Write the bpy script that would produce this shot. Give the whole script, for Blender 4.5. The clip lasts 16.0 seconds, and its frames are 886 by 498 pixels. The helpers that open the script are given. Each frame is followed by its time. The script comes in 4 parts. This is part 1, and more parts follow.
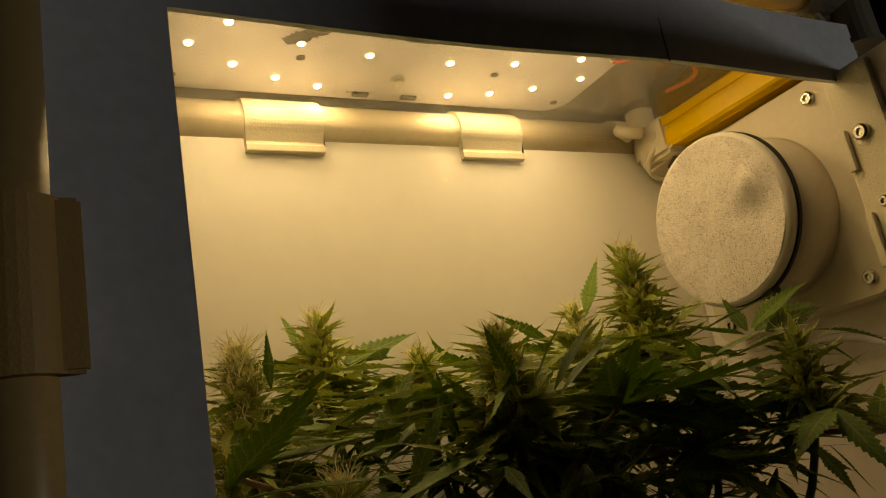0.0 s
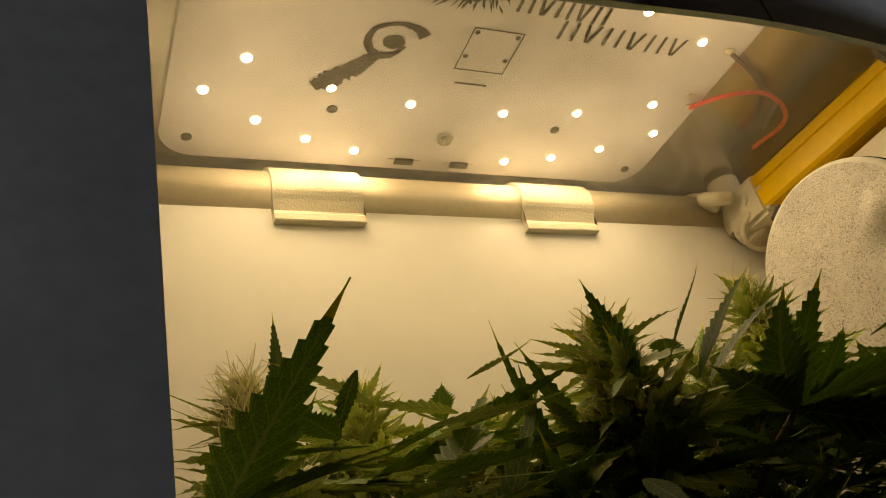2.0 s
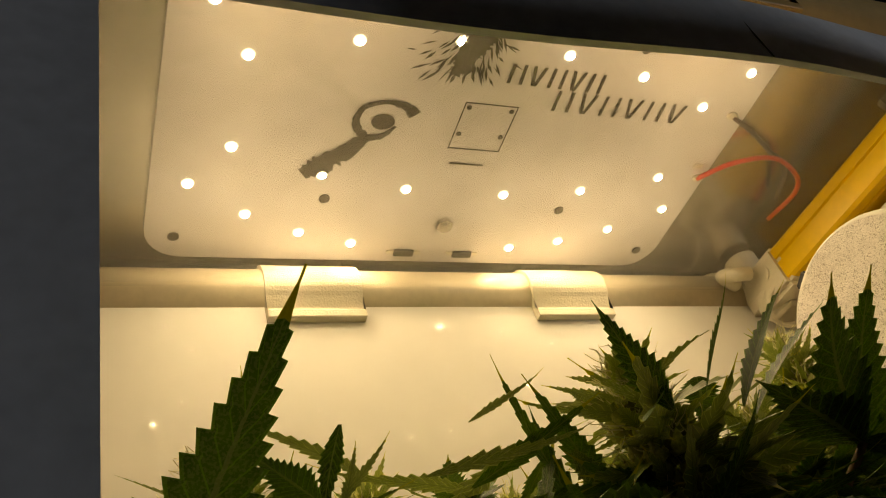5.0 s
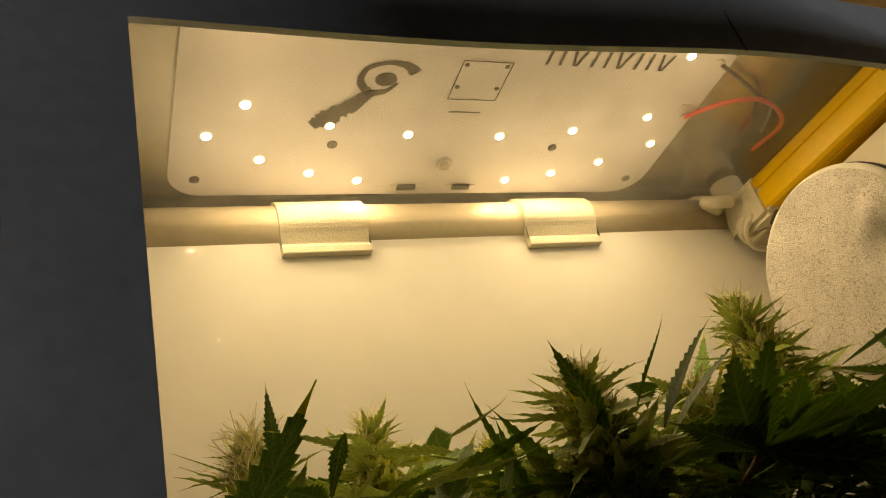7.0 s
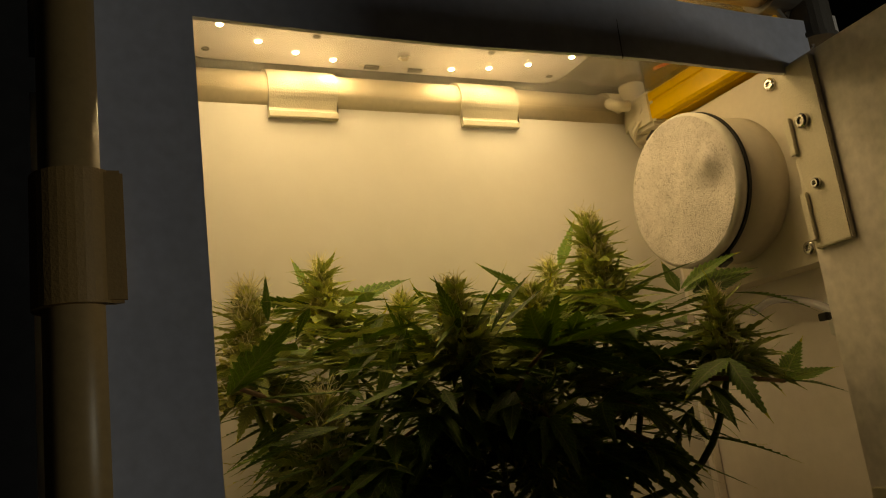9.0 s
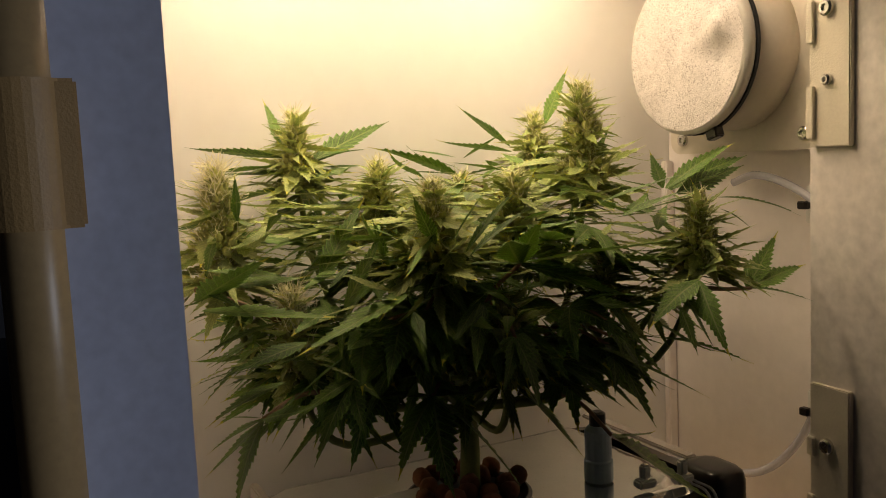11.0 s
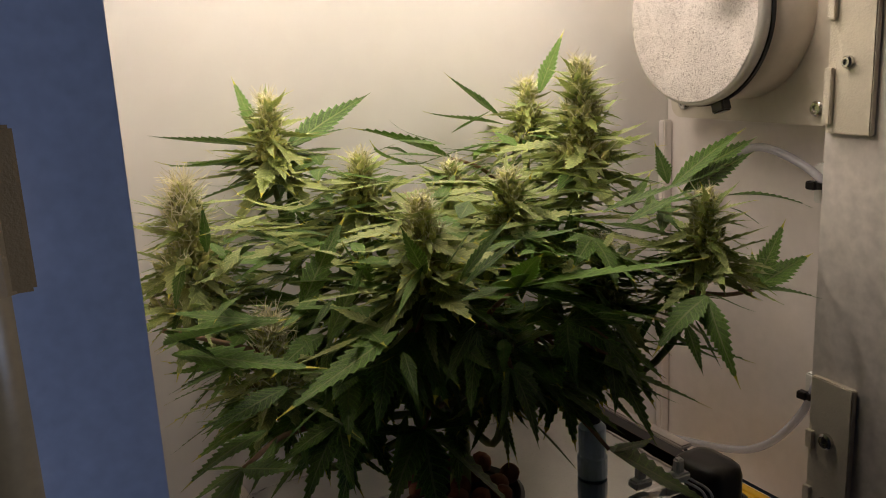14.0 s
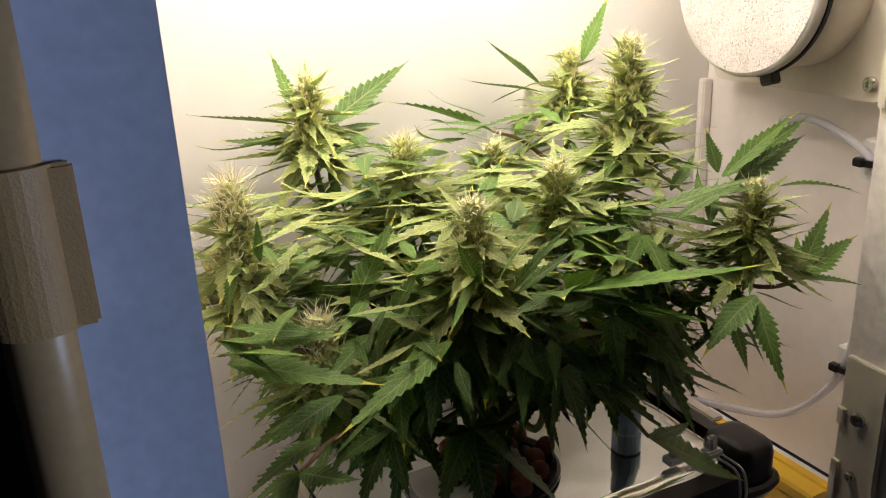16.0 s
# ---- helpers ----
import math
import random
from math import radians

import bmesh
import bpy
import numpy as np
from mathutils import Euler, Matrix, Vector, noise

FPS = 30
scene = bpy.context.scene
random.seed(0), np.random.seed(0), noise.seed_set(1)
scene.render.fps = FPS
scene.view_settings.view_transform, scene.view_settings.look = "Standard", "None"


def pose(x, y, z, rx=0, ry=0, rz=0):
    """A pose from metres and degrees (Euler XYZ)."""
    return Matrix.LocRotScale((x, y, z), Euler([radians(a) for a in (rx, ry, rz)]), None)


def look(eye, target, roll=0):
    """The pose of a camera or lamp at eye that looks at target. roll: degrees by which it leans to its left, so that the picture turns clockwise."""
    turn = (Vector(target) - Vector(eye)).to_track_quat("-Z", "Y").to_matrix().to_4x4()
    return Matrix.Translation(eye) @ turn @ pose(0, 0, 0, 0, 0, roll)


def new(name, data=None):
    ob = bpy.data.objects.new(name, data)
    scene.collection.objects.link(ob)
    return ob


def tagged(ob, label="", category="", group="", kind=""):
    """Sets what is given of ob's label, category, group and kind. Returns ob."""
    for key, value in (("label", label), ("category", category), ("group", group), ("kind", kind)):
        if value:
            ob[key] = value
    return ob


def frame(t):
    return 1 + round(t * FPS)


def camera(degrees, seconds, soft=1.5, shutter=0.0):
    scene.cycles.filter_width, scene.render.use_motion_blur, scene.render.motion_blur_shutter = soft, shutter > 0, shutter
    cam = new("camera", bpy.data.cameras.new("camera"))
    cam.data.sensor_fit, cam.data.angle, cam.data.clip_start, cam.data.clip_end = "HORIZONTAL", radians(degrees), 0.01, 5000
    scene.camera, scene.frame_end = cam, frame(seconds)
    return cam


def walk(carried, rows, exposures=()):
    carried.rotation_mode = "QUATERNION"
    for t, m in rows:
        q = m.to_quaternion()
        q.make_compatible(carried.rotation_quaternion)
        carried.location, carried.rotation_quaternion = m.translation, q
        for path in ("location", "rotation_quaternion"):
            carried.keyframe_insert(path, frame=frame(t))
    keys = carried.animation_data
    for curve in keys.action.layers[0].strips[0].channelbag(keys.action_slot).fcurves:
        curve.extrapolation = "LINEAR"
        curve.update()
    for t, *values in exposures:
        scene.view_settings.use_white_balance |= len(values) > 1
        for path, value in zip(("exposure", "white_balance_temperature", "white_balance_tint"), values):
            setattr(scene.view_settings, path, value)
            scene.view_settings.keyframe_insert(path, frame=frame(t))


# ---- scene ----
cam = camera(54.9, 16.0, soft=1.0)
# seconds, place in metres, turn in degrees
ROWS = [
    (0.0, 0.0000, 0.0000, 0.2000, 106.47, 10.31, -27.20),
    (0.5, 0.0093, -0.0061, 0.1915, 105.69, 7.94, -27.80),
    (1.0, 0.0066, 0.0029, 0.1830, 111.36, 8.84, -27.35),
    (1.5, 0.0272, 0.0646, 0.1647, 116.48, 10.74, -24.48),
    (2.0, 0.0387, 0.1029, 0.1656, 121.46, 12.56, -21.74),
    (2.5, 0.0448, 0.1150, 0.1603, 128.00, 14.04, -20.37),
    (3.0, 0.0526, 0.1201, 0.1590, 129.49, 14.56, -19.71),
    (3.5, 0.0561, 0.1272, 0.1592, 129.78, 14.81, -19.39),
    (6.0, 0.0526, 0.1350, 0.1597, 131.98, 14.87, -18.14),
    (6.5, 0.0469, 0.1067, 0.1727, 131.67, 14.78, -17.92),
    (7.0, 0.0462, 0.0751, 0.1734, 121.06, 14.04, -18.35),
    (7.5, 0.0260, 0.0060, 0.1860, 110.52, 12.96, -21.52),
    (8.0, 0.0012, -0.0607, 0.1976, 107.39, 11.81, -23.22),
    (8.5, 0.0079, -0.0673, 0.1864, 103.50, 8.84, -24.30),
    (9.0, -0.0033, -0.0838, 0.1847, 102.86, 7.27, -24.66),
    (9.5, 0.0010, -0.1034, 0.1840, 101.05, 5.76, -24.89),
    (12.0, 0.0093, -0.0527, 0.3160, 76.04, 1.47, -27.89),
    (12.5, 0.0159, -0.0448, 0.3158, 75.52, 1.79, -28.02),
    (13.0, 0.0161, -0.0395, 0.3059, 75.36, 1.95, -28.02),
    (13.5, 0.0191, -0.0431, 0.3074, 75.47, 2.19, -28.05),
    (14.0, 0.0218, -0.0402, 0.3211, 76.81, 2.76, -28.20),
    (14.5, 0.0156, -0.0366, 0.3260, 75.33, 2.72, -28.06),
    (15.0, 0.0140, -0.0320, 0.3465, 73.40, 2.53, -28.17),
    (15.5, 0.0164, -0.0179, 0.3638, 70.08, 2.23, -28.28),
    (16.0, 0.0139, -0.0190, 0.3619, 70.25, 2.33, -27.60),
]
EXPOSURES = [(0.0, 0.08, 10800, 2), (1.0, 0.12, 9700, 2), (2.0, 0.18, 8500, 2), (2.5, 0.3, 8300, 2), (6.5, 0.36, 8300, 2), (7.5, 0.22, 9200, 2), (8.5, 0.12, 9700, 2), (9.2, 0.08, 10000, 2), (9.7, 0.06, 10000, 2), (11.6, 1.8, 5250, 18), (13.5, 1.6, 5250, 18), (14.0, 1.12, 5250, 17), (15.0, 1.6, 5250, 17), (16.0, 2.02, 5150, 15)]
walk(cam, [(t, pose(*place)) for t, *place in ROWS], EXPOSURES)

# ---- world and fill light ----
world = bpy.data.worlds.new("dark_room")
world.use_nodes = True
world.node_tree.nodes["Background"].inputs[0].default_value = (0.35, 0.5, 0.9, 1)
world.node_tree.nodes["Background"].inputs[1].default_value = 0.004
scene.world = world
LED_POWER = 560.0
LED_COLOUR = (1.0, 0.78, 0.49)


def area_lamp(name, m, size_x, size_y, watts, colour):
    data = bpy.data.lights.new(name, "AREA")
    data.shape, data.size, data.size_y, data.energy, data.color = "RECTANGLE", size_x, size_y, watts, colour
    ob = new(name, data)
    ob.matrix_world = m
    return ob


# added cool fill lamp for the front sheet, unseen behind the camera
area_lamp("added_fill_light", look((1.42, -1.30, 0.19), (0.04, 0.26, 0.15)), 0.5, 0.34, 4.0, (0.80, 0.88, 1.0))

# ---- materials ----


def mat(name, colour, rough=0.5, metal=0.0, vary=0.08, scale=60.0, bump=0.0, bump_scale=400.0, coat=0.0, coat_rough=0.03, per_object=0.0, spec=0.5, island=0.0):
    """A procedural surface: base colour mottled at two scales, with grain relief."""
    m = bpy.data.materials.new(name)
    m.use_nodes = True
    nt = m.node_tree
    b = nt.nodes["Principled BSDF"]
    b.inputs["Roughness"].default_value, b.inputs["Metallic"].default_value = rough, metal
    b.inputs["Coat Weight"].default_value = coat
    b.inputs["Coat Roughness"].default_value = coat_rough
    b.inputs["Specular IOR Level"].default_value = spec
    geo = nt.nodes.new("ShaderNodeTexCoord")
    n1, n2 = nt.nodes.new("ShaderNodeTexNoise"), nt.nodes.new("ShaderNodeTexNoise")
    n1.inputs["Scale"].default_value, n2.inputs["Scale"].default_value = scale, scale * 9
    n1.inputs["Detail"].default_value = 5
    mixn = nt.nodes.new("ShaderNodeMath")
    mixn.operation = "ADD"
    ramp = nt.nodes.new("ShaderNodeMapRange")
    ramp.inputs["From Min"].default_value, ramp.inputs["From Max"].default_value = 0.6, 1.4
    ramp.inputs["To Min"].default_value, ramp.inputs["To Max"].default_value = 1 - vary, 1 + vary
    hsv = nt.nodes.new("ShaderNodeHueSaturation")
    hsv.inputs["Color"].default_value = (*colour, 1)
    for n in (n1, n2):
        nt.links.new(geo.outputs["Object"], n.inputs["Vector"])
    nt.links.new(n1.outputs["Fac"], mixn.inputs[0])
    nt.links.new(n2.outputs["Fac"], mixn.inputs[1])
    nt.links.new(mixn.outputs[0], ramp.inputs["Value"])
    value = ramp.outputs[0]
    if per_object:
        info = nt.nodes.new("ShaderNodeObjectInfo")
        r = nt.nodes.new("ShaderNodeMapRange")
        r.inputs["To Min"].default_value, r.inputs["To Max"].default_value = 1 - per_object, 1 + per_object
        nt.links.new(info.outputs["Random"], r.inputs["Value"])
        mul = nt.nodes.new("ShaderNodeMath")
        mul.operation = "MULTIPLY"
        nt.links.new(value, mul.inputs[0])
        nt.links.new(r.outputs[0], mul.inputs[1])
        value = mul.outputs[0]
    if island:
        info = nt.nodes.new("ShaderNodeNewGeometry")
        r = nt.nodes.new("ShaderNodeMapRange")
        r.inputs["To Min"].default_value, r.inputs["To Max"].default_value = 1 - island, 1 + island
        nt.links.new(info.outputs["Random Per Island"], r.inputs["Value"])
        mul = nt.nodes.new("ShaderNodeMath")
        mul.operation = "MULTIPLY"
        nt.links.new(value, mul.inputs[0])
        nt.links.new(r.outputs[0], mul.inputs[1])
        value = mul.outputs[0]
    nt.links.new(value, hsv.inputs["Value"])
    nt.links.new(hsv.outputs[0], b.inputs["Base Color"])
    if bump:
        nb = nt.nodes.new("ShaderNodeTexNoise")
        nb.inputs["Scale"].default_value = bump_scale
        nt.links.new(geo.outputs["Object"], nb.inputs["Vector"])
        bp = nt.nodes.new("ShaderNodeBump")
        bp.inputs["Strength"].default_value, bp.inputs["Distance"].default_value = bump, 0.001
        nt.links.new(nb.outputs["Fac"], bp.inputs["Height"])
        nt.links.new(bp.outputs[0], b.inputs["Normal"])
    return m


def leaf_mat(name, dark, light, tip, frost=0.0, through_light=0.2):
    """A leaf: veins along its own length and width, a yellowed tip on some leaves, light that shines through."""
    m = bpy.data.materials.new(name)
    m.use_nodes = True
    nt = m.node_tree
    b, out = nt.nodes["Principled BSDF"], nt.nodes["Material Output"]

    def math_node(op, a, c=None, d=None):
        n = nt.nodes.new("ShaderNodeMath")
        n.operation = op
        for i, v in enumerate((a, c, d)):
            if v is None:
                continue
            if isinstance(v, (int, float)):
                n.inputs[i].default_value = v
            else:
                nt.links.new(v, n.inputs[i])
        return n.outputs[0]

    def mix(f, a, c):
        n = nt.nodes.new("ShaderNodeMix")
        n.data_type = "RGBA"
        for s, v in ((n.inputs["Factor"], f), (n.inputs["A"], a), (n.inputs["B"], c)):
            if isinstance(v, (int, float)):
                s.default_value = v
            elif isinstance(v, tuple):
                s.default_value = (*v, 1)
            else:
                nt.links.new(v, s)
        return n.outputs["Result"]

    uv = nt.nodes.new("ShaderNodeUVMap")
    sep = nt.nodes.new("ShaderNodeSeparateXYZ")
    nt.links.new(uv.outputs[0], sep.inputs[0])
    u = math_node("ABSOLUTE", math_node("SUBTRACT", sep.outputs[0], 0.5))
    v = sep.outputs[1]
    info = nt.nodes.new("ShaderNodeObjectInfo")
    tc = nt.nodes.new("ShaderNodeTexCoord")
    noise_a = nt.nodes.new("ShaderNodeTexNoise")
    noise_a.inputs["Scale"].default_value, noise_a.inputs["Detail"].default_value = 14.0, 6
    nt.links.new(tc.outputs["Object"], noise_a.inputs["Vector"])
    noise_b = nt.nodes.new("ShaderNodeTexNoise")
    noise_b.inputs["Scale"].default_value = 110.0
    nt.links.new(tc.outputs["Object"], noise_b.inputs["Vector"])
    midrib = math_node("LESS_THAN", u, 0.035)
    side = math_node("FRACT", math_node("MULTIPLY", math_node("SUBTRACT", v, math_node("MULTIPLY", u, 0.28)), 13.0))
    side = math_node("MULTIPLY", math_node("LESS_THAN", side, 0.12), math_node("LESS_THAN", u, 0.4))
    col = mix(math_node("MULTIPLY_ADD", noise_a.outputs["Fac"], 0.9, math_node("MULTIPLY_ADD", info.outputs["Random"], 0.5, -0.25)), dark, light)
    col = mix(math_node("MULTIPLY", math_node("GREATER_THAN", noise_b.outputs["Fac"], 0.52), frost), col, (0.46, 0.49, 0.24))
    col = mix(math_node("MULTIPLY", side, 0.5), col, tuple(min(1, c * 1.7 + 0.03) for c in light))
    col = mix(math_node("MULTIPLY", midrib, 0.75), col, (0.26, 0.32, 0.10))
    # highlight along the serrated rim, put into the colour
    edge = math_node("GREATER_THAN", u, 0.44)
    col = mix(math_node("MULTIPLY", edge, 0.45), col, tuple(min(1, c * 1.5 + 0.05) for c in light))
    tipf = math_node("MULTIPLY", math_node("GREATER_THAN", v, 0.87), math_node("GREATER_THAN", info.outputs["Random"], 0.45))
    col = mix(math_node("MULTIPLY", tipf, 0.8), col, tip)
    nt.links.new(col, b.inputs["Base Color"])
    b.inputs["Roughness"].default_value = 0.44
    b.inputs["Specular IOR Level"].default_value = 0.26
    bp = nt.nodes.new("ShaderNodeBump")
    bp.inputs["Strength"].default_value, bp.inputs["Distance"].default_value = 0.5, 0.0006
    h = math_node("SUBTRACT", noise_b.outputs["Fac"], math_node("ADD", math_node("MULTIPLY", side, 0.8), midrib))
    nt.links.new(h, bp.inputs["Height"])
    nt.links.new(bp.outputs[0], b.inputs["Normal"])
    tr = nt.nodes.new("ShaderNodeBsdfTranslucent")
    bright = nt.nodes.new("ShaderNodeHueSaturation")
    bright.inputs["Value"].default_value, bright.inputs["Saturation"].default_value = 1.6, 1.15
    nt.links.new(col, bright.inputs["Color"])
    nt.links.new(bright.outputs[0], tr.inputs[0])
    ms = nt.nodes.new("ShaderNodeMixShader")
    ms.inputs[0].default_value = through_light
    nt.links.new(b.outputs[0], ms.inputs[1])
    nt.links.new(tr.outputs[0], ms.inputs[2])
    nt.links.new(ms.outputs[0], out.inputs[0])
    return m


def emitter(name, colour, strength):
    m = bpy.data.materials.new(name)
    m.use_nodes = True
    nt = m.node_tree
    nt.nodes.remove(nt.nodes["Principled BSDF"])
    e = nt.nodes.new("ShaderNodeEmission")
    e.inputs[0].default_value, e.inputs[1].default_value = (*colour, 1), strength
    nt.links.new(e.outputs[0], nt.nodes["Material Output"].inputs[0])
    return m


def acrylic(name):
    """Clear sheet with a mirror-like gloss and a haze of fine scratches."""
    m = bpy.data.materials.new(name)
    m.use_nodes = True
    nt = m.node_tree
    nt.nodes.remove(nt.nodes["Principled BSDF"])
    clear, gloss, haze = nt.nodes.new("ShaderNodeBsdfTransparent"), nt.nodes.new("ShaderNodeBsdfGlossy"), nt.nodes.new("ShaderNodeBsdfDiffuse")
    gloss.inputs["Roughness"].default_value = 0.0
    haze.inputs["Color"].default_value = (0.80, 0.76, 0.70, 1)
    lw = nt.nodes.new("ShaderNodeLayerWeight")
    lw.inputs["Blend"].default_value = 0.5
    power, fr = nt.nodes.new("ShaderNodeMath"), nt.nodes.new("ShaderNodeMapRange")
    power.operation, power.inputs[1].default_value = "POWER", 5.0
    fr.inputs["To Min"].default_value, fr.inputs["To Max"].default_value = 0.04, 1.0
    nt.links.new(lw.outputs["Facing"], power.inputs[0])
    nt.links.new(power.outputs[0], fr.inputs["Value"])
    a, c = nt.nodes.new("ShaderNodeMixShader"), nt.nodes.new("ShaderNodeMixShader")
    nt.links.new(fr.outputs[0], a.inputs[0])
    nt.links.new(clear.outputs[0], a.inputs[1])
    nt.links.new(gloss.outputs[0], a.inputs[2])
    tc, n = nt.nodes.new("ShaderNodeTexCoord"), nt.nodes.new("ShaderNodeTexNoise")
    n.inputs["Scale"].default_value, n.inputs["Detail"].default_value = 35.0, 6
    nt.links.new(tc.outputs["Object"], n.inputs["Vector"])
    r = nt.nodes.new("ShaderNodeMapRange")
    r.inputs["To Min"].default_value, r.inputs["To Max"].default_value = 0.0, 0.17
    nt.links.new(n.outputs["Fac"], r.inputs["Value"])
    nt.links.new(r.outputs[0], c.inputs[0])
    nt.links.new(a.outputs[0], c.inputs[1])
    nt.links.new(haze.outputs[0], c.inputs[2])
    nt.links.new(c.outputs[0], nt.nodes["Material Output"].inputs[0])
    return m


def fleece(name):
    """Thin white fleece: long pale fibres with dark pores between them."""
    m = mat(name, (0.70, 0.65, 0.62), 0.95, vary=0.12, scale=40, spec=0.1)
    nt = m.node_tree
    b = nt.nodes["Principled BSDF"]
    tc = nt.nodes.new("ShaderNodeTexCoord")
    n = nt.nodes.new("ShaderNodeTexNoise")
    n.inputs["Scale"].default_value, n.inputs["Detail"].default_value, n.inputs["Distortion"].default_value = 560.0, 4, 2.4
    nt.links.new(tc.outputs["Object"], n.inputs["Vector"])
    big = nt.nodes.new("ShaderNodeTexNoise")
    big.inputs["Scale"].default_value = 45.0
    nt.links.new(tc.outputs["Object"], big.inputs["Vector"])
    addn = nt.nodes.new("ShaderNodeMath")
    addn.operation = "MULTIPLY_ADD"
    addn.inputs[1].default_value = 0.16
    nt.links.new(big.outputs["Fac"], addn.inputs[0])
    nt.links.new(n.outputs["Fac"], addn.inputs[2])
    ramp = nt.nodes.new("ShaderNodeMapRange")
    ramp.inputs["From Min"].default_value, ramp.inputs["From Max"].default_value = 0.41, 0.57
    nt.links.new(addn.outputs[0], ramp.inputs["Value"])
    mx = nt.nodes.new("ShaderNodeMix")
    mx.data_type = "RGBA"
    old = b.inputs["Base Color"].links[0].from_socket
    mx.inputs["A"].default_value = (0.31, 0.275, 0.25, 1)
    nt.links.new(ramp.outputs[0], mx.inputs["Factor"])
    nt.links.new(old, mx.inputs["B"])
    nt.links.new(mx.outputs["Result"], b.inputs["Base Color"])
    bp = nt.nodes.new("ShaderNodeBump")
    bp.inputs["Strength"].default_value, bp.inputs["Distance"].default_value = 0.8, 0.0008
    nt.links.new(addn.outputs[0], bp.inputs["Height"])
    nt.links.new(bp.outputs[0], b.inputs["Normal"])
    return m


WALL = mat("white_gloss_sheet", (0.82, 0.80, 0.77), 0.35, vary=0.02, scale=8, coat=0.25, coat_rough=0.008, spec=0.06)
SIDE = mat("white_side_sheet", (0.85, 0.79, 0.75), 0.4, vary=0.05, scale=14, bump=0.05, bump_scale=90)
FRONT = mat("blue_film_sheet", (0.64, 0.66, 0.79), 0.33, vary=0.12, scale=18, bump=0.06, bump_scale=160)
DOOR = mat("smudged_door_sheet", (0.73, 0.68, 0.64), 0.45, vary=0.22, scale=16, bump=0.08, bump_scale=120)
PIPE = mat("beige_pvc_pipe", (0.66, 0.58, 0.44), 0.35, vary=0.07, scale=30, bump=0.04, bump_scale=500)
# upright pipe's own tan; on the front pipe it paints in backlit shade
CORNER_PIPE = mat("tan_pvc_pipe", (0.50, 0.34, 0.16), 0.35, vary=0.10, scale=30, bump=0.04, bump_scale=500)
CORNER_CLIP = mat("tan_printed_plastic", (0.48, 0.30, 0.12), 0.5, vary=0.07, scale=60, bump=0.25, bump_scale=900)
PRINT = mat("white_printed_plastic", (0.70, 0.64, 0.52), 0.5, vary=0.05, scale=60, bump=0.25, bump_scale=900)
YELLOW = mat("yellow_conduit", (0.80, 0.50, 0.015), 0.4, vary=0.06, scale=30)
BOARD = mat("white_board_lacquer", (0.66, 0.64, 0.70), 0.4, vary=0.02, scale=30, coat=1.0, coat_rough=0.004)
INK = mat("dark_board_print", (0.045, 0.035, 0.03), 0.5, vary=0.1)
STEEL = mat("bright_steel", (0.62, 0.60, 0.56), 0.25, metal=1.0, vary=0.08)
BLACK = mat("black_plastic", (0.018, 0.015, 0.014), 0.28, vary=0.2)
RUBBER = mat("black_rubber", (0.015, 0.015, 0.016), 0.7, vary=0.2)
FOIL = mat("crinkled_foil", (0.80, 0.80, 0.78), 0.09, metal=1.0, vary=0.05, bump=0.18, bump_scale=45)
ALUMINIUM = mat("brushed_aluminium", (0.62, 0.60, 0.57), 0.27, metal=1.0, vary=0.10, scale=20, bump=0.05, bump_scale=300)
DARKPRINT = mat("dark_printed_plastic", (0.11, 0.095, 0.08), 0.5, vary=0.06, scale=60, bump=0.15, bump_scale=900)
SEAM = mat("dark_seam", (0.04, 0.04, 0.05), 0.7)
TUBSIDE = mat("dull_foil_tape", (0.60, 0.54, 0.50), 0.35, metal=0.3, vary=0.08)
PEBBLE = mat("clay_pebble", (0.20, 0.085, 0.045), 0.9, vary=0.25, scale=200, bump=0.5, bump_scale=700, per_object=0.3)
FLEECE = fleece("white_fleece")
FLEECE_EDGE = mat("folded_fleece", (0.62, 0.59, 0.54), 0.95, vary=0.08, scale=150, bump=0.3, bump_scale=500)
HOUSING = mat("cream_fan_housing", (0.70, 0.64, 0.54), 0.45, vary=0.05, scale=25)
RED = mat("red_wire", (0.62, 0.05, 0.025), 0.4)
DARKWIRE = mat("dark_wire", (0.06, 0.03, 0.025), 0.4)
SOLDER = mat("solder", (0.7, 0.66, 0.58), 0.3, metal=1.0, vary=0.2, scale=300)
CLEAR = mat("milky_tube", (0.74, 0.73, 0.82), 0.2, vary=0.06)
see, through_wall = CLEAR.node_tree.nodes.new("ShaderNodeMixShader"), CLEAR.node_tree.nodes.new("ShaderNodeBsdfTransparent")
see.inputs[0].default_value = 0.5
CLEAR.node_tree.links.new(CLEAR.node_tree.nodes["Principled BSDF"].outputs[0], see.inputs[1])
CLEAR.node_tree.links.new(through_wall.outputs[0], see.inputs[2])
CLEAR.node_tree.links.new(see.outputs[0], CLEAR.node_tree.nodes["Material Output"].inputs[0])
BLUE = mat("pale_blue_plastic", (0.42, 0.52, 0.66), 0.3, vary=0.06)
WHITE = mat("white_nylon", (0.75, 0.74, 0.70), 0.4, vary=0.05)
STRING = mat("grey_cord", (0.55, 0.55, 0.58), 0.9, vary=0.2, scale=600)
ROOM = mat("dark_room_paint", (0.05, 0.05, 0.055), 0.9, vary=0.2, scale=3)
STEM = mat("green_stem", (0.16, 0.20, 0.05), 0.6, vary=0.2, scale=80)
PETIOLE = mat("reddish_petiole", (0.26, 0.15, 0.07), 0.6, vary=0.3, scale=80)
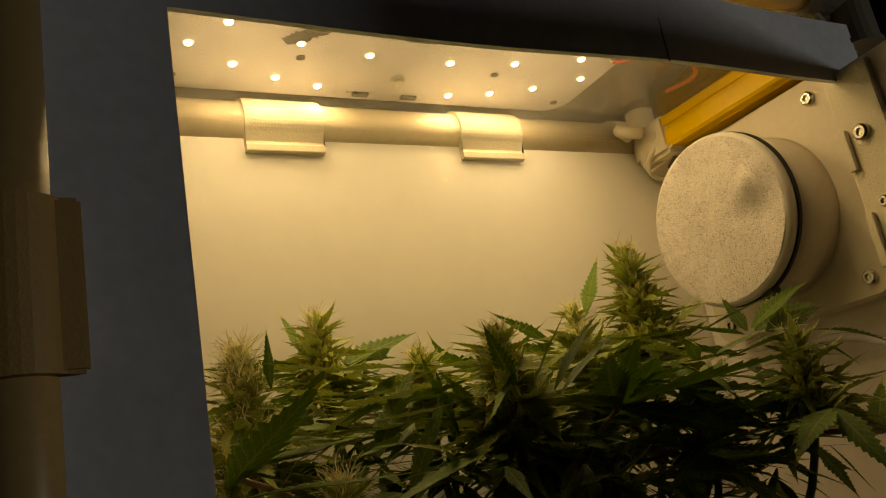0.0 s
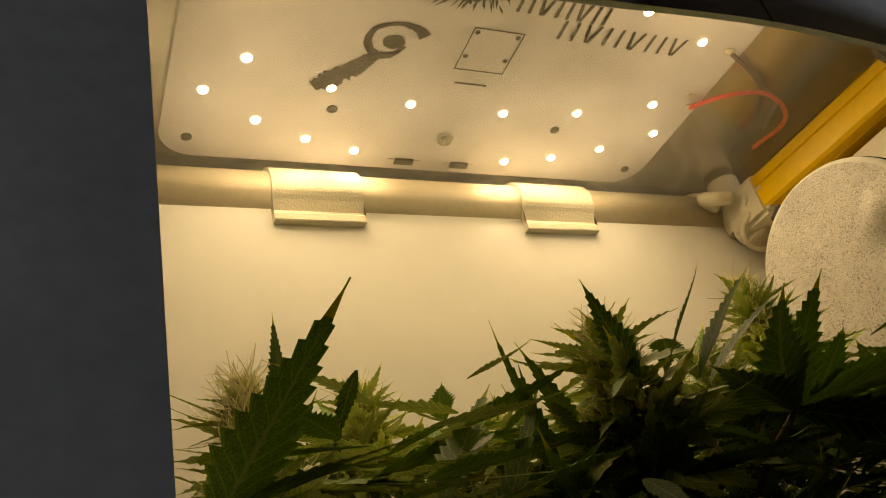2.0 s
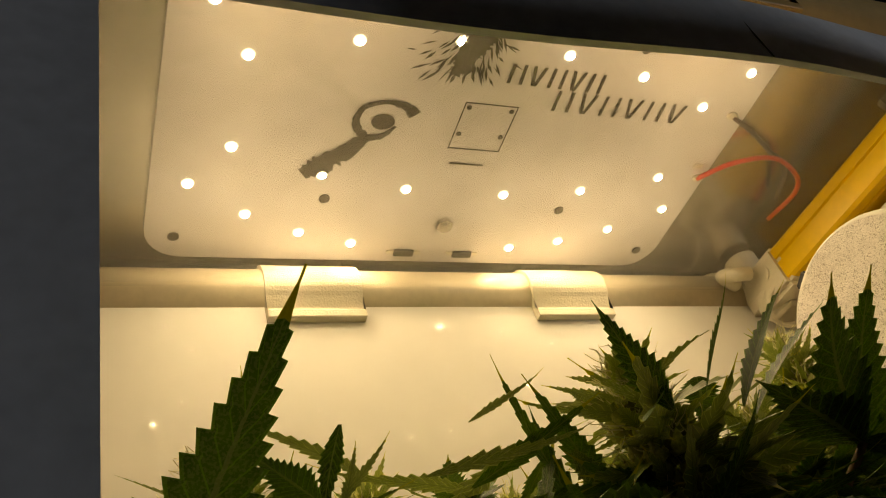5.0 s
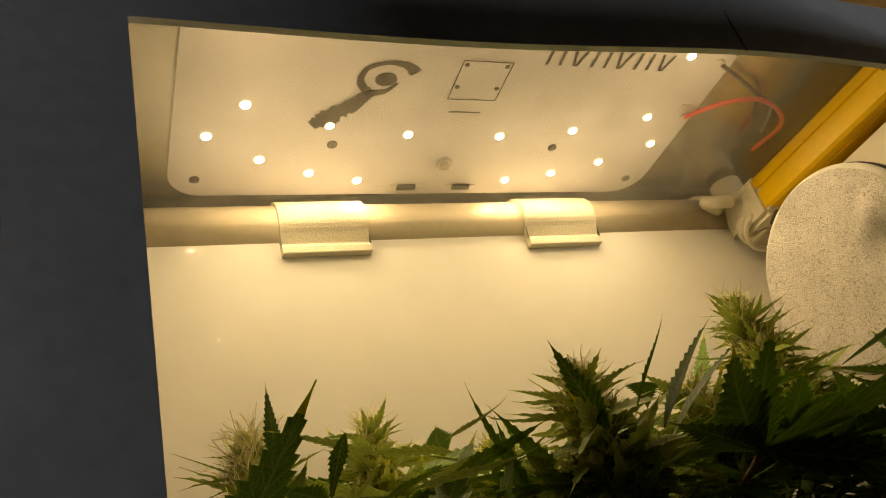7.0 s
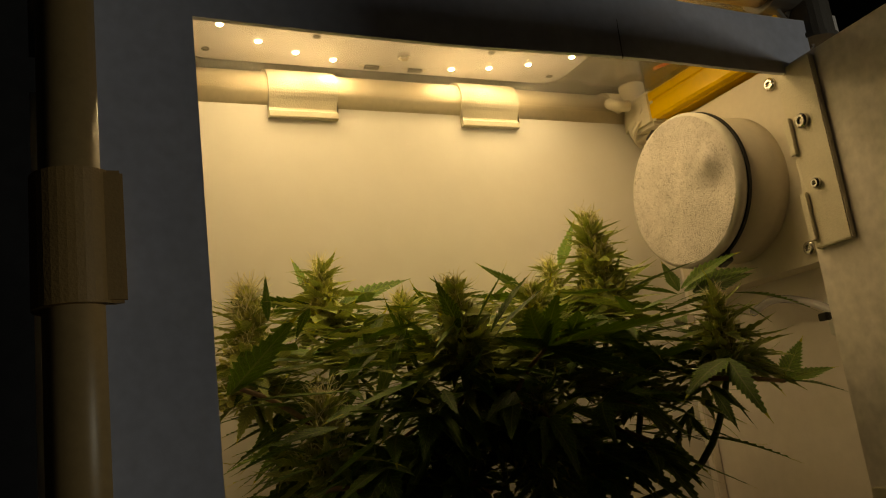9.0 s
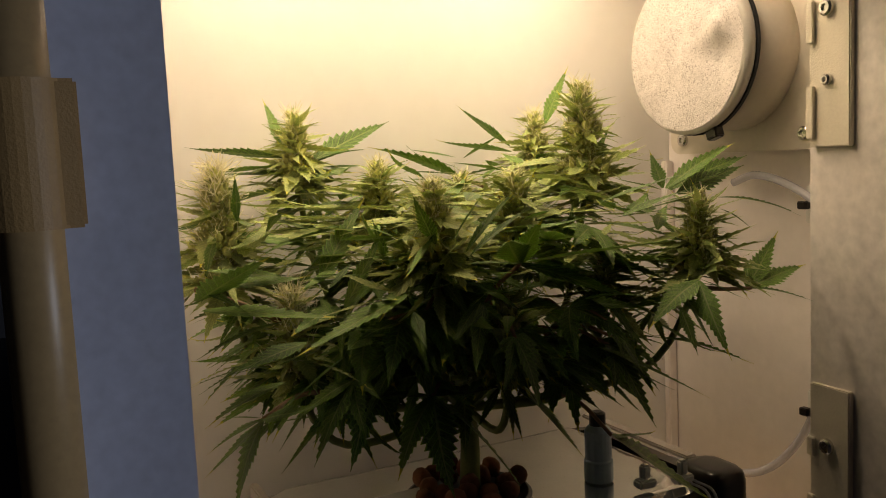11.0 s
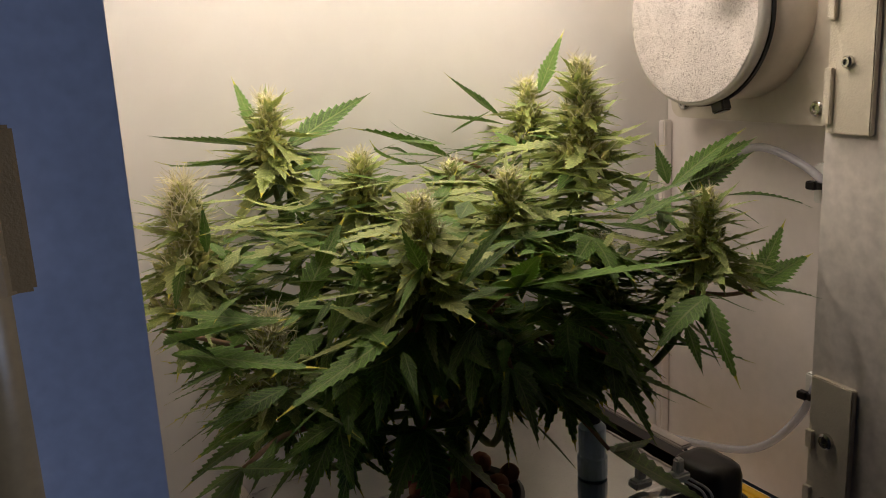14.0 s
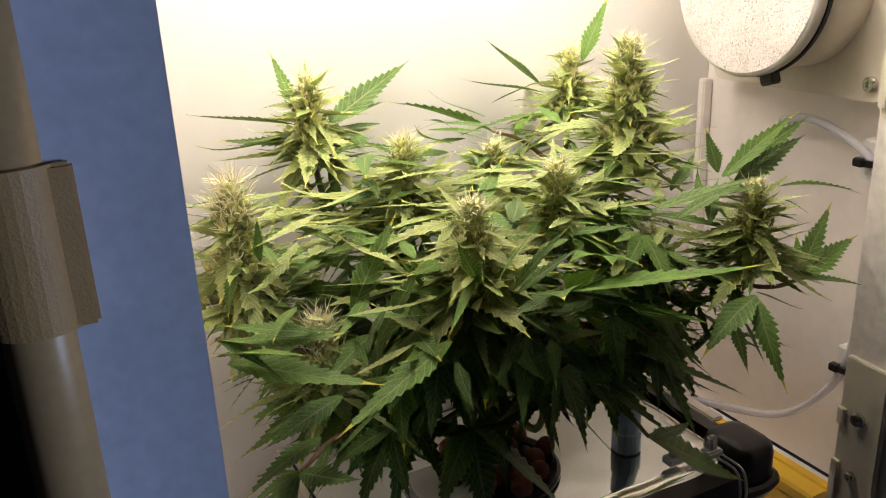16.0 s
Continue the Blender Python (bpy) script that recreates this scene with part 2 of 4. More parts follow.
CALYX = mat("frosted_calyx", (0.56, 0.56, 0.20), 0.65, vary=0.35, scale=160, bump=0.5, bump_scale=1500, island=0.5)
PISTIL = mat("cream_pistil", (0.93, 0.88, 0.62), 0.7, vary=0.15, scale=120, island=0.2)
FAN = leaf_mat("fan_leaf_green", (0.012, 0.042, 0.004), (0.140, 0.275, 0.018), (0.60, 0.54, 0.04), frost=0.22, through_light=0.08)
SUGAR = leaf_mat("sugar_leaf_frosted", (0.12, 0.21, 0.030), (0.52, 0.56, 0.17), (0.80, 0.72, 0.06), frost=0.7, through_light=0.09)
LED = emitter("warm_led", LED_COLOUR, LED_POWER)
# weak glow of the chip round each LED, standing in for its glare
PACKAGE_GLARE = emitter("led_package_glare", (1.0, 0.84, 0.60), 3.0)
ACRYLIC = acrylic("scratched_acrylic")

# ---- mesh helpers ----


def part(name, bm, material, parent=None, label="", smooth=False, m=None):
    me = bpy.data.meshes.new(name)
    bmesh.ops.recalc_face_normals(bm, faces=bm.faces)
    bm.to_mesh(me)
    bm.free()
    me.materials.append(material)
    if smooth:
        me.polygons.foreach_set("use_smooth", [True] * len(me.polygons))
    ob = new(name, me)
    ob.parent = parent
    if m is not None:
        ob.matrix_basis = m
    if label:
        ob["label"] = label
    return ob


def thing(name, label, category, group="", kind="", at=(0, 0, 0)):
    ob = new(name)
    ob.location = at
    ob.empty_display_size = 0.01
    return tagged(ob, label, category, group, kind)


def box(bm, x0, x1, y0, y1, z0, z1, bevel=0.0, m=None):
    made = bmesh.ops.create_cube(bm, size=1.0)["verts"]
    for v in made:
        v.co = Vector(((x0 + x1) / 2 + v.co.x * (x1 - x0), (y0 + y1) / 2 + v.co.y * (y1 - y0), (z0 + z1) / 2 + v.co.z * (z1 - z0)))
    if bevel:
        edges = {e for v in made for e in v.link_edges}
        r = bmesh.ops.bevel(bm, geom=list(edges), offset=bevel, segments=2, affect="EDGES")
        made = list({v for f in r["faces"] for v in f.verts} | {v for v in made if v.is_valid})
    if m is not None:
        for v in made:
            v.co = m @ v.co
    return made


def new_box(*a, **k):
    bm = bmesh.new()
    box(bm, *a, **k)
    return bm


def tube(bm, points, radius, sides=12, caps=True):
    """A round tube along points; radius is one number or one for each point."""
    pts = [Vector(p) for p in points]
    rad = [radius] * len(pts) if isinstance(radius, (int, float)) else list(radius)
    rings, side = [], None
    for i, p in enumerate(pts):
        d = (pts[min(i + 1, len(pts) - 1)] - pts[max(i - 1, 0)]).normalized()
        if side is None:
            side = d.orthogonal().normalized()
        side = (side - side.dot(d) * d).normalized()
        up = d.cross(side)
        rings.append([bm.verts.new(p + rad[i] * (math.cos(2 * math.pi * k / sides) * side + math.sin(2 * math.pi * k / sides) * up)) for k in range(sides)])
    for a, b in zip(rings, rings[1:]):
        for k in range(sides):
            bm.faces.new((a[k], a[(k + 1) % sides], b[(k + 1) % sides], b[k]))
    if caps:
        bm.faces.new(rings[0][::-1])
        bm.faces.new(rings[-1])
    return rings


def smooth_path(points, n=8):
    """Catmull-Rom through a few points."""
    p = [Vector(q) for q in points]
    p = [2 * p[0] - p[1]] + p + [2 * p[-1] - p[-2]]
    out = []
    for i in range(1, len(p) - 2):
        for k in range(n):
            t = k / n
            out.append(0.5 * (2 * p[i] + (p[i + 1] - p[i - 1]) * t + (2 * p[i - 1] - 5 * p[i] + 4 * p[i + 1] - p[i + 2]) * t * t + (3 * p[i] - p[i - 1] - 3 * p[i + 1] + p[i + 2]) * t ** 3))
    return out + [p[-2]]


def new_tube(points, radius, sides=12):
    bm = bmesh.new()
    tube(bm, points, radius, sides)
    return bm


def lathe(profile, sides=40, axis="x", caps=True):
    """A surface of revolution: profile of (along, radius)."""
    bm = bmesh.new()
    rings = []
    for a, r in profile:
        ring = []
        for k in range(sides):
            c, s = math.cos(2 * math.pi * k / sides), math.sin(2 * math.pi * k / sides)
            ring.append(bm.verts.new((a, r * c, r * s) if axis == "x" else (r * s, a, r * c) if axis == "y" else (r * c, r * s, a)))
        rings.append(ring)
    for a, b in zip(rings, rings[1:]):
        for k in range(sides):
            bm.faces.new((a[k], a[(k + 1) % sides], b[(k + 1) % sides], b[k]))
    if caps:
        bm.faces.new(rings[0][::-1])
        bm.faces.new(rings[-1])
    return bm


def prism(outline, z0, z1):
    """A flat plate of any outline, between two heights."""
    bm = bmesh.new()
    low, high = [bm.verts.new((x, y, z0)) for x, y in outline], [bm.verts.new((x, y, z1)) for x, y in outline]
    bm.faces.new(low[::-1])
    bm.faces.new(high)
    for i in range(len(outline)):
        j = (i + 1) % len(outline)
        bm.faces.new((low[i], low[j], high[j], high[i]))
    return bm


def rounded(x0, x1, y0, y1, r, n=6):
    out = []
    for cx, cy, a in ((x1 - r, y1 - r, 0), (x0 + r, y1 - r, 90), (x0 + r, y0 + r, 180), (x1 - r, y0 + r, 270)):
        out += [(cx + r * math.cos(radians(a + 90 * k / n)), cy + r * math.sin(radians(a + 90 * k / n))) for k in range(n + 1)]
    return out


def screw(name, at, way, parent, head=0.0045, label="steel screw with a socket head"):
    """A round-headed screw with a recess, lying along the axis way."""
    bm = lathe([(0, head), (0.0022, head), (0.0032, head * 0.75), (0.0032, head * 0.45), (0.0018, head * 0.42), (0.0017, 0.0003)], 18)
    q = Vector(way).to_track_quat("X", "Z").to_matrix().to_4x4()
    return part(name, bm, STEEL, parent, label, m=Matrix.Translation(at) @ q)

# ---- the dark room ----
tagged(part("ground", new_box(-1.6, 1.6, -1.6, 1.6, -0.05, -0.004), ROOM), "dark floor of an unlit room", "floor", kind="structure")
for nm, b in (("wall_north", (-1.6, 1.6, 1.6, 1.7, -0.05, 2.4)), ("wall_south", (-1.6, 1.6, -1.7, -1.6, -0.05, 2.4)), ("wall_west", (-1.7, -1.6, -1.6, 1.6, -0.05, 2.4)), ("wall_east", (1.6, 1.7, -1.6, 1.6, -0.05, 2.4))):
    tagged(part(nm, new_box(*b), ROOM), "plain wall of the dark room", "wall", kind="structure")
tagged(part("ceiling", new_box(-1.6, 1.6, -1.6, 1.6, 2.4, 2.5), ROOM), "dark ceiling of the unlit room", "ceiling", kind="structure")

# ---- the cabinet: sheets on a frame of pipes ----
XL, XR, YF, YB, ZT, ZBACK = 0.011, 0.449, 0.266, 0.458, 0.4405, 0.4360
tagged(part("back_panel", new_box(-0.004, 0.476, 0.450, 0.453, 0.004, 0.4235), WALL), "glossy white plastic back sheet of the cabinet", "panel", kind="structure")
tagged(part("right_panel", new_box(0.472, 0.476, 0.262, 0.449, 0.004, 0.425), SIDE), "white plastic side sheet with smudges", "panel", kind="structure")
tagged(part("left_panel", new_box(0.002, 0.006, 0.268, 0.449, 0.004, 0.440), SIDE), "white plastic side sheet of the cabinet", "panel", kind="structure")
# added strip, hidden by the door, keeps the fill lamp off the fan
tagged(part("light_block_strip", new_box(0.4205, 0.476, 0.2570, 0.2610, 0.004, 0.372), SIDE), "added white strip behind the door, blocking the fill lamp", "panel", kind="structure")
tagged(part("bottom_panel", new_box(0.001, 0.471, 0.262, 0.449, -0.002, 0.002), SIDE), "white plastic floor sheet of the cabinet", "panel", kind="structure")

tagged(part("corner_trim", new_box(0.4630, 0.4715, 0.4430, 0.4495, 0.003, 0.262, bevel=0.001), SIDE), "narrow white corner strip", "trim", kind="structure")


def front_panel():
    """A thin sheet cut out to a left strip and a top strip; the top strip bows outwards."""
    def bow(x, z):
        return -0.007 * math.exp(-((x - 0.29) / 0.085) ** 2) * min(1.0, max(0.0, (z - 0.33) / 0.05))
    bm = bmesh.new()
    xs = [0.016, 0.035, 0.0605] + [0.0605 + 0.3795 * k / 30 for k in range(1, 31)]
    grid = {}
    for side, y in ((0, 0.2585), (1, 0.2612)):
        for i, x in enumerate(xs):
            sag = -0.003 * math.sin(math.pi * min(1, max(0, (x - 0.064) / 0.376)))
            for j, z in enumerate((0.008, 0.10, 0.2, 0.3, 0.3775 + sag, 0.395 + sag * 0.8, 0.4155 + sag * 0.6)):
                grid[i, j, side] = (x, y + bow(x, z), z)
    cells = [(i, j) for i in range(len(xs) - 1) for j in range(6) if i < 2 or j >= 4]
    vert = {}

    def v(k):
        if k not in vert:
            vert[k] = bm.verts.new(grid[k])
        return vert[k]
    have = set(cells)
    for i, j in cells:
        bm.faces.new([v((i, j, 0)), v((i + 1, j, 0)), v((i + 1, j + 1, 0)), v((i, j + 1, 0))])
        bm.faces.new([v((i, j + 1, 1)), v((i + 1, j + 1, 1)), v((i + 1, j, 1)), v((i, j, 1))])
        for (di, dj), (p, q) in {(-1, 0): ((0, 0), (0, 1)), (1, 0): ((1, 1), (1, 0)), (0, -1): ((1, 0), (0, 0)), (0, 1): ((0, 1), (1, 1))}.items():
            if (i + di, j + dj) not in have:
                bm.faces.new([v((i + p[0], j + p[1], 0)), v((i + q[0], j + q[1], 0)), v((i + q[0], j + q[1], 1)), v((i + p[0], j + p[1], 1))])
    return part("front_panel", bm, FRONT, smooth=False)


tagged(front_panel(), "bluish grey plastic front sheet cut open, slightly bowed above", "panel", kind="structure")

# the front pipe takes the darker tan in place of its backlit shade
PIPES = [("front_pipe", (0.02, YF, ZT), (0.44, YF, ZT), CORNER_PIPE, "plastic pipe along the top front, its backlit shade coloured tan"),
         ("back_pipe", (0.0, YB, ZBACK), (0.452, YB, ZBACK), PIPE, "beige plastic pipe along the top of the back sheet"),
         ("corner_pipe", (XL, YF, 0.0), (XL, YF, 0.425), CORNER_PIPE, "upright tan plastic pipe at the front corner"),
         ("conduit", (XR + 0.002, 0.275, 0.4205), (XR + 0.002, 0.412, 0.4230), YELLOW, "yellow plastic conduit along the top side edge"),
         ("conduit", (0.426, 0.279, 0.0145), (0.426, 0.435, 0.0145), YELLOW, "yellow plastic conduit along the bottom side edge")]
for nm, a, b, ma, lab in PIPES:
    bm = bmesh.new()
    if ma is YELLOW:
        # a squarish moulded section with a groove along each face
        sec = []
        for q in range(4):
            for u, d in ((-0.0100, 0.0), (-0.0042, 0.0), (-0.0034, 0.0013), (-0.0018, 0.0013), (-0.0010, 0.0), (0.0100, 0.0)):
                ca, sa = math.cos(q * math.pi / 2), math.sin(q * math.pi / 2)
                h = 0.0119 - d
                sec.append((ca * h - sa * u, sa * h + ca * u))
        ends = [[bm.verts.new((e[0] + p, e[1], e[2] + w)) for p, w in sec] for e in (a, b)]
        for k in range(len(sec)):
            n = (k + 1) % len(sec)
            bm.faces.new((ends[0][k], ends[0][n], ends[1][n], ends[1][k]))
        bm.faces.new(ends[0][::-1])
        bm.faces.new(ends[1])
        bmesh.ops.recalc_face_normals(bm, faces=bm.faces)
    else:
        tube(bm, [a, b], 0.0145 if nm == "back_pipe" else 0.0125, 28)
    tagged(part(nm, bm, ma, smooth=False), lab, "pipe", "frame pipes")
for ob in list(scene.collection.objects):
    if ob.type == "MESH" and "pipe" in ob.name:
        ob.data.polygons.foreach_set("use_smooth", [len(p.vertices) == 4 for p in ob.data.polygons])


def clip(x0, x1, y, z, pipe):
    """A printed clip in one piece: most of a ring round the pipe that flares into a stepped lip on the sheet."""
    ring_in, ring_out = pipe + 0.0002, pipe + 0.0020
    prof = [(ring_out * math.cos(radians(165 - 8 * k)), ring_out * math.sin(radians(165 - 8 * k))) for k in range(26)]
    prof += [(0.0108, -pipe - 0.0006), (0.0110, -pipe - 0.0018), (0.0122, -pipe - 0.0028), (0.0128, -pipe - 0.0036), (0.0128, -pipe - 0.0072), (0.0124, -pipe - 0.0077), (0.0082, -pipe - 0.0077), (0.0082, -pipe + 0.0012)]
    prof += [(ring_in * math.cos(radians(-49 + 9.3 * k)), ring_in * math.sin(radians(-49 + 9.3 * k))) for k in range(24)]
    bm = bmesh.new()
    ends = [[bm.verts.new((x, y - f, z + h)) for f, h in prof] for x in (x0, x1)]
    n = len(prof)
    for k in range(n):
        bm.faces.new((ends[0][k], ends[0][(k + 1) % n], ends[1][(k + 1) % n], ends[1][k]))
    for e in ends:
        bm.faces.new(e)
    bmesh.ops.triangulate(bm, faces=[f for f in bm.faces if len(f.verts) > 4])
    return bm


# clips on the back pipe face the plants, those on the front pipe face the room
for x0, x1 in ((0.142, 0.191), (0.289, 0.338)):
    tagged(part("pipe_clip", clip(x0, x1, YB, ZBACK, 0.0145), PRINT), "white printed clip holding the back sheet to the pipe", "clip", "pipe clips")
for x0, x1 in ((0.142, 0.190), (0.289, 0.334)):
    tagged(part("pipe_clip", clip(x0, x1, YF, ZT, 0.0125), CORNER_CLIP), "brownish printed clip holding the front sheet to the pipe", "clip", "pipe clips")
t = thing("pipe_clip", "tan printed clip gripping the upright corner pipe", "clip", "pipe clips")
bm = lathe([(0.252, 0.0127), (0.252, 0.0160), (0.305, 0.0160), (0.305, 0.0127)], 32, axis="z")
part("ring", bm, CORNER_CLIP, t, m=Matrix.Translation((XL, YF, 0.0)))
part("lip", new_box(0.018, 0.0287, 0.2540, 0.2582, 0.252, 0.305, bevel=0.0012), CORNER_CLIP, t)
tagged(part("panel_seam", new_box(-0.0002, 0.0002, -0.0002, 0.0002, -0.0215, 0.0195), SEAM, m=Matrix.Translation((0.2852, 0.2517, 0.3945)) @ pose(0, 0, 0, -1.5, 2.4, 0)), "fine dark crack in the front sheet", "crack")


def corner(at, ways, label, reach=0.034):
    """A printed corner: a socket along each way, a ball, and ribbed gussets between the sockets."""
    t = thing("corner_connector", label, "connector", "corner connectors", at=at)
    bm = bmesh.new()
    bmesh.ops.create_icosphere(bm, subdivisions=3, radius=0.0165)
    part("ball", bm, DARKPRINT, t, smooth=True)
    for w in ways:
        w = Vector(w)
        bm = bmesh.new()
        tube(bm, [w * 0.004, w * reach], 0.0152, 24)
        part("socket", bm, DARKPRINT, t)
        bm = bmesh.new()
        tube(bm, [w * reach, w * (reach + 0.003)], 0.0165, 24)
        part("collar", bm, DARKPRINT, t)
    for i in range(3):
        a, b = Vector(ways[i]), Vector(ways[(i + 1) % 3])
        n = a.cross(b)
        bm = bmesh.new()
        for p, q, w in ((a * (reach + 0.003), b * (reach + 0.003), 0.0022), (a * 0.012 + b * 0.012, (a + b) * 0.019, 0.0022)):
            tube(bm, [p + n * 0.0, (p + q) / 2 + (a + b) * 0.002, q], w, 6)
        part("gusset", bm, DARKPRINT, t)
    return t


ribbed = thing("corner_connector", "white printed corner connector with a Y of ribs", "connector", "corner connectors", at=(0.4535, 0.437, 0.421))
part("pipe_socket", new_tube([(-0.0245, 0.021, 0.017), (0.010, 0.021, 0.017)], 0.0152, 26), PRINT, ribbed)
part("conduit_socket", new_box(-0.0165, 0.0145, -0.029, 0.004, -0.014, 0.015, bevel=0.003), PRINT, ribbed)
TILT = Matrix.Translation((-0.004, -0.010, -0.013)) @ pose(0, 0, 0, 48, 0, -18)
part("rib_disc", lathe([(0.002, 0.0125), (0.004, 0.0150), (0.010, 0.0150), (0.014, 0.0110)], 30, axis="y"), PRINT, ribbed, m=TILT)
bm = bmesh.new()
tube(bm, [(0.0142 * math.cos(k * 0.2618), -0.001, 0.0142 * math.sin(k * 0.2618)) for k in range(25)], 0.0017, 8)
part("rib_ring", bm, PRINT, ribbed, m=TILT)
for a in (90, 215, 330):
    part("rib", new_box(-0.0018, 0.0018, -0.003, 0.003, 0.0, 0.0142, bevel=0.0005), PRINT, ribbed, m=TILT @ pose(0, 0, 0, 0, 90 - a, 0))
part("upright_socket", new_tube([(-0.002, 0.006, -0.006), (-0.002, 0.006, 0.034)], 0.0105, 22), PRINT, ribbed)
part("hook", new_tube(smooth_path([(-0.020, 0.004, 0.012), (-0.031, 0.000, 0.014), (-0.035, -0.005, 0.011), (-0.031, -0.010, 0.008), (-0.023, -0.011, 0.008)]), 0.0045, 10), PRINT, ribbed, smooth=True)
part("eyelet", new_tube([(-0.016, -0.0155, 0.004), (-0.006, -0.0185, 0.002)], 0.0046, 16), PRINT, ribbed)
corner((XL, YF, ZT), ((1, 0, 0), (0, 1, 0), (0, 0, -1)), "dark brown printed corner connector at the top front")
corner((XR + 0.004, YF, ZT), ((-1, 0, 0), (0, 1, -0.3), (0, 0, -1)), "dark printed corner connector at the top front")
tagged(part("sheet_bracket", new_box(0.0235, 0.0370, 0.2530, 0.2580, 0.4030, 0.4090, bevel=0.0008), DARKPRINT), "small dark printed bracket on the front sheet", "bracket")

tagged(part("top_plate", new_box(-0.004, 0.476, 0.2605, 0.474, 0.4585, 0.4605), ALUMINIUM), "brushed aluminium plate closing the cabinet top", "panel", kind="structure")

# ---- lamp: clear sheet, board with LEDs ----
tagged(part("acrylic_sheet", new_box(0.016, 0.452, 0.268, 0.4445, 0.4315, 0.4335), ACRYLIC), "scratched clear acrylic sheet under the lamp board", "sheet")
ZB = 0.454
board = thing("led_board", "white lamp board with glowing warm LEDs and dark print", "lamp", at=(0, 0, 0))
bm = prism(rounded(0.0865, 0.378, 0.258, 0.448, 0.018), ZB, ZB + 0.004)
part("board", bm, BOARD, board)
CX, CY = 0.2335, 0.353
QUARTER = [(0.1305, 0.047), (0.1145, 0.024), (0.1025, 0.0645), (0.0745, 0.0755), (0.046, 0.082), (0.071, 0.037), (0.027, 0.043)]
for dx, dy in QUARTER:
    for sx in (-1, 1):
        for sy in (-1, 1):
            bm = bmesh.new()
            bmesh.ops.create_circle(bm, cap_ends=True, segments=16, radius=0.0019)
            part("led_chip", lathe([(-0.0004, 0.0024), (0.0004, 0.0028)], 18, axis="z"), PACKAGE_GLARE, board, m=Matrix.Translation((CX + sx * dx, CY + sy * dy, ZB - 0.0004)))
            part("led", bm, LED, board, m=Matrix.Translation((CX + sx * dx, CY + sy * dy, ZB - 0.00085)))
for x, y in ((0.100, 0.434), (0.365, 0.434), (0.167, 0.405), (0.298, 0.405), (0.167, 0.301), (0.298, 0.301), (0.100, 0.272), (0.365, 0.272)):
    bm = bmesh.new()
    bmesh.ops.create_cone(bm, cap_ends=True, segments=20, radius1=0.0027, radius2=0.0027, depth=0.0006)
    part("mounting_hole", bm, INK, board, m=Matrix.Translation((x, y, ZB - 0.0002)))
bm = bmesh.new()
bmesh.ops.create_cone(bm, cap_ends=True, segments=6, radius1=0.0046, radius2=0.0046, depth=0.003)
nut = part("nut", bm, STEEL, board, "steel hex nut", m=Matrix.Translation((0.234, 0.418, ZB - 0.0018)))
bm = bmesh.new()
bmesh.ops.create_cone(bm, cap_ends=True, segments=14, radius1=0.0026, radius2=0.0026, depth=0.004)
part("bolt_end", bm, STEEL, nut, m=Matrix.Translation((0, 0, -0.001)))


def ink(name, outline, z=ZB - 0.0004):
    return part(name, prism(outline, z - 0.0002, z), INK, board)


# printed frame with four dots and a bar
for x0, x1, y0, y1 in ((0.2195, 0.2465, 0.3405, 0.3410), (0.2195, 0.2465, 0.3675, 0.3680), (0.2193, 0.2198, 0.3405, 0.3680), (0.2462, 0.2467, 0.3405, 0.3680), (0.2235, 0.2415, 0.3767, 0.3776)):
    ink("printed_line", [(x0, y0), (x1, y0), (x1, y1), (x0, y1)])
for x, y in ((0.222, 0.3435), (0.244, 0.3435), (0.222, 0.359), (0.244, 0.359)):
    ink("printed_dot", [(x + 0.0013 * math.cos(k * 0.524), y + 0.0013 * math.sin(k * 0.524)) for k in range(12)])


def stroke(points, width):
    """An outline with a ragged edge along a bent line; width at each point."""
    p = [Vector((*q, 0)) for q in points]
    left, right = [], []
    for i, q in enumerate(p):
        d = (p[min(i + 1, len(p) - 1)] - p[max(i - 1, 0)]).normalized()
        n = Vector((-d.y, d.x, 0))
        r = random.Random(i * 7 + len(p))
        left.append((q + n * width[i] * r.uniform(0.62, 1.2))[:2])
        right.append((q - n * width[i] * r.uniform(0.7, 1.15))[:2])
    return left + right[::-1]


def spread(points, widths, n=11):
    s = smooth_path([(x, y, 0) for x, y in points], n)
    w = []
    for i in range(len(points) - 1):
        w += [widths[i] + (widths[i + 1] - widths[i]) * k / n for k in range(n)]
    return [(q.x, q.y) for q in s], w + [widths[-1]]


for pts, wid in (([(0.153, 0.390), (0.161, 0.383), (0.170, 0.375), (0.177, 0.366)], [0.0040, 0.0060, 0.0052, 0.0030]),
                 ([(0.177, 0.366), (0.171, 0.358), (0.173, 0.349), (0.183, 0.345), (0.193, 0.347), (0.197, 0.351)], [0.0022, 0.0020, 0.0014, 0.0012, 0.0022, 0.0036]),
                 ([(0.177, 0.366), (0.185, 0.364), (0.190, 0.358)], [0.0024, 0.0018, 0.0006])):
    s, w = spread(pts, wid)
    ink("printed_drawing", stroke(s, w))
ink("printed_drawing", [(0.1835 + 0.0056 * math.cos(k * 0.393), 0.3560 + 0.0044 * math.sin(k * 0.393)) for k in range(16)])
s, w = spread([(0.2165, 0.303), (0.2145, 0.310), (0.2115, 0.318), (0.2085, 0.327)], [0.0075, 0.0068, 0.0048, 0.0030], 16)
ink("printed_drawing", stroke(s, w), ZB - 0.0003)
rnd = random.Random(5)
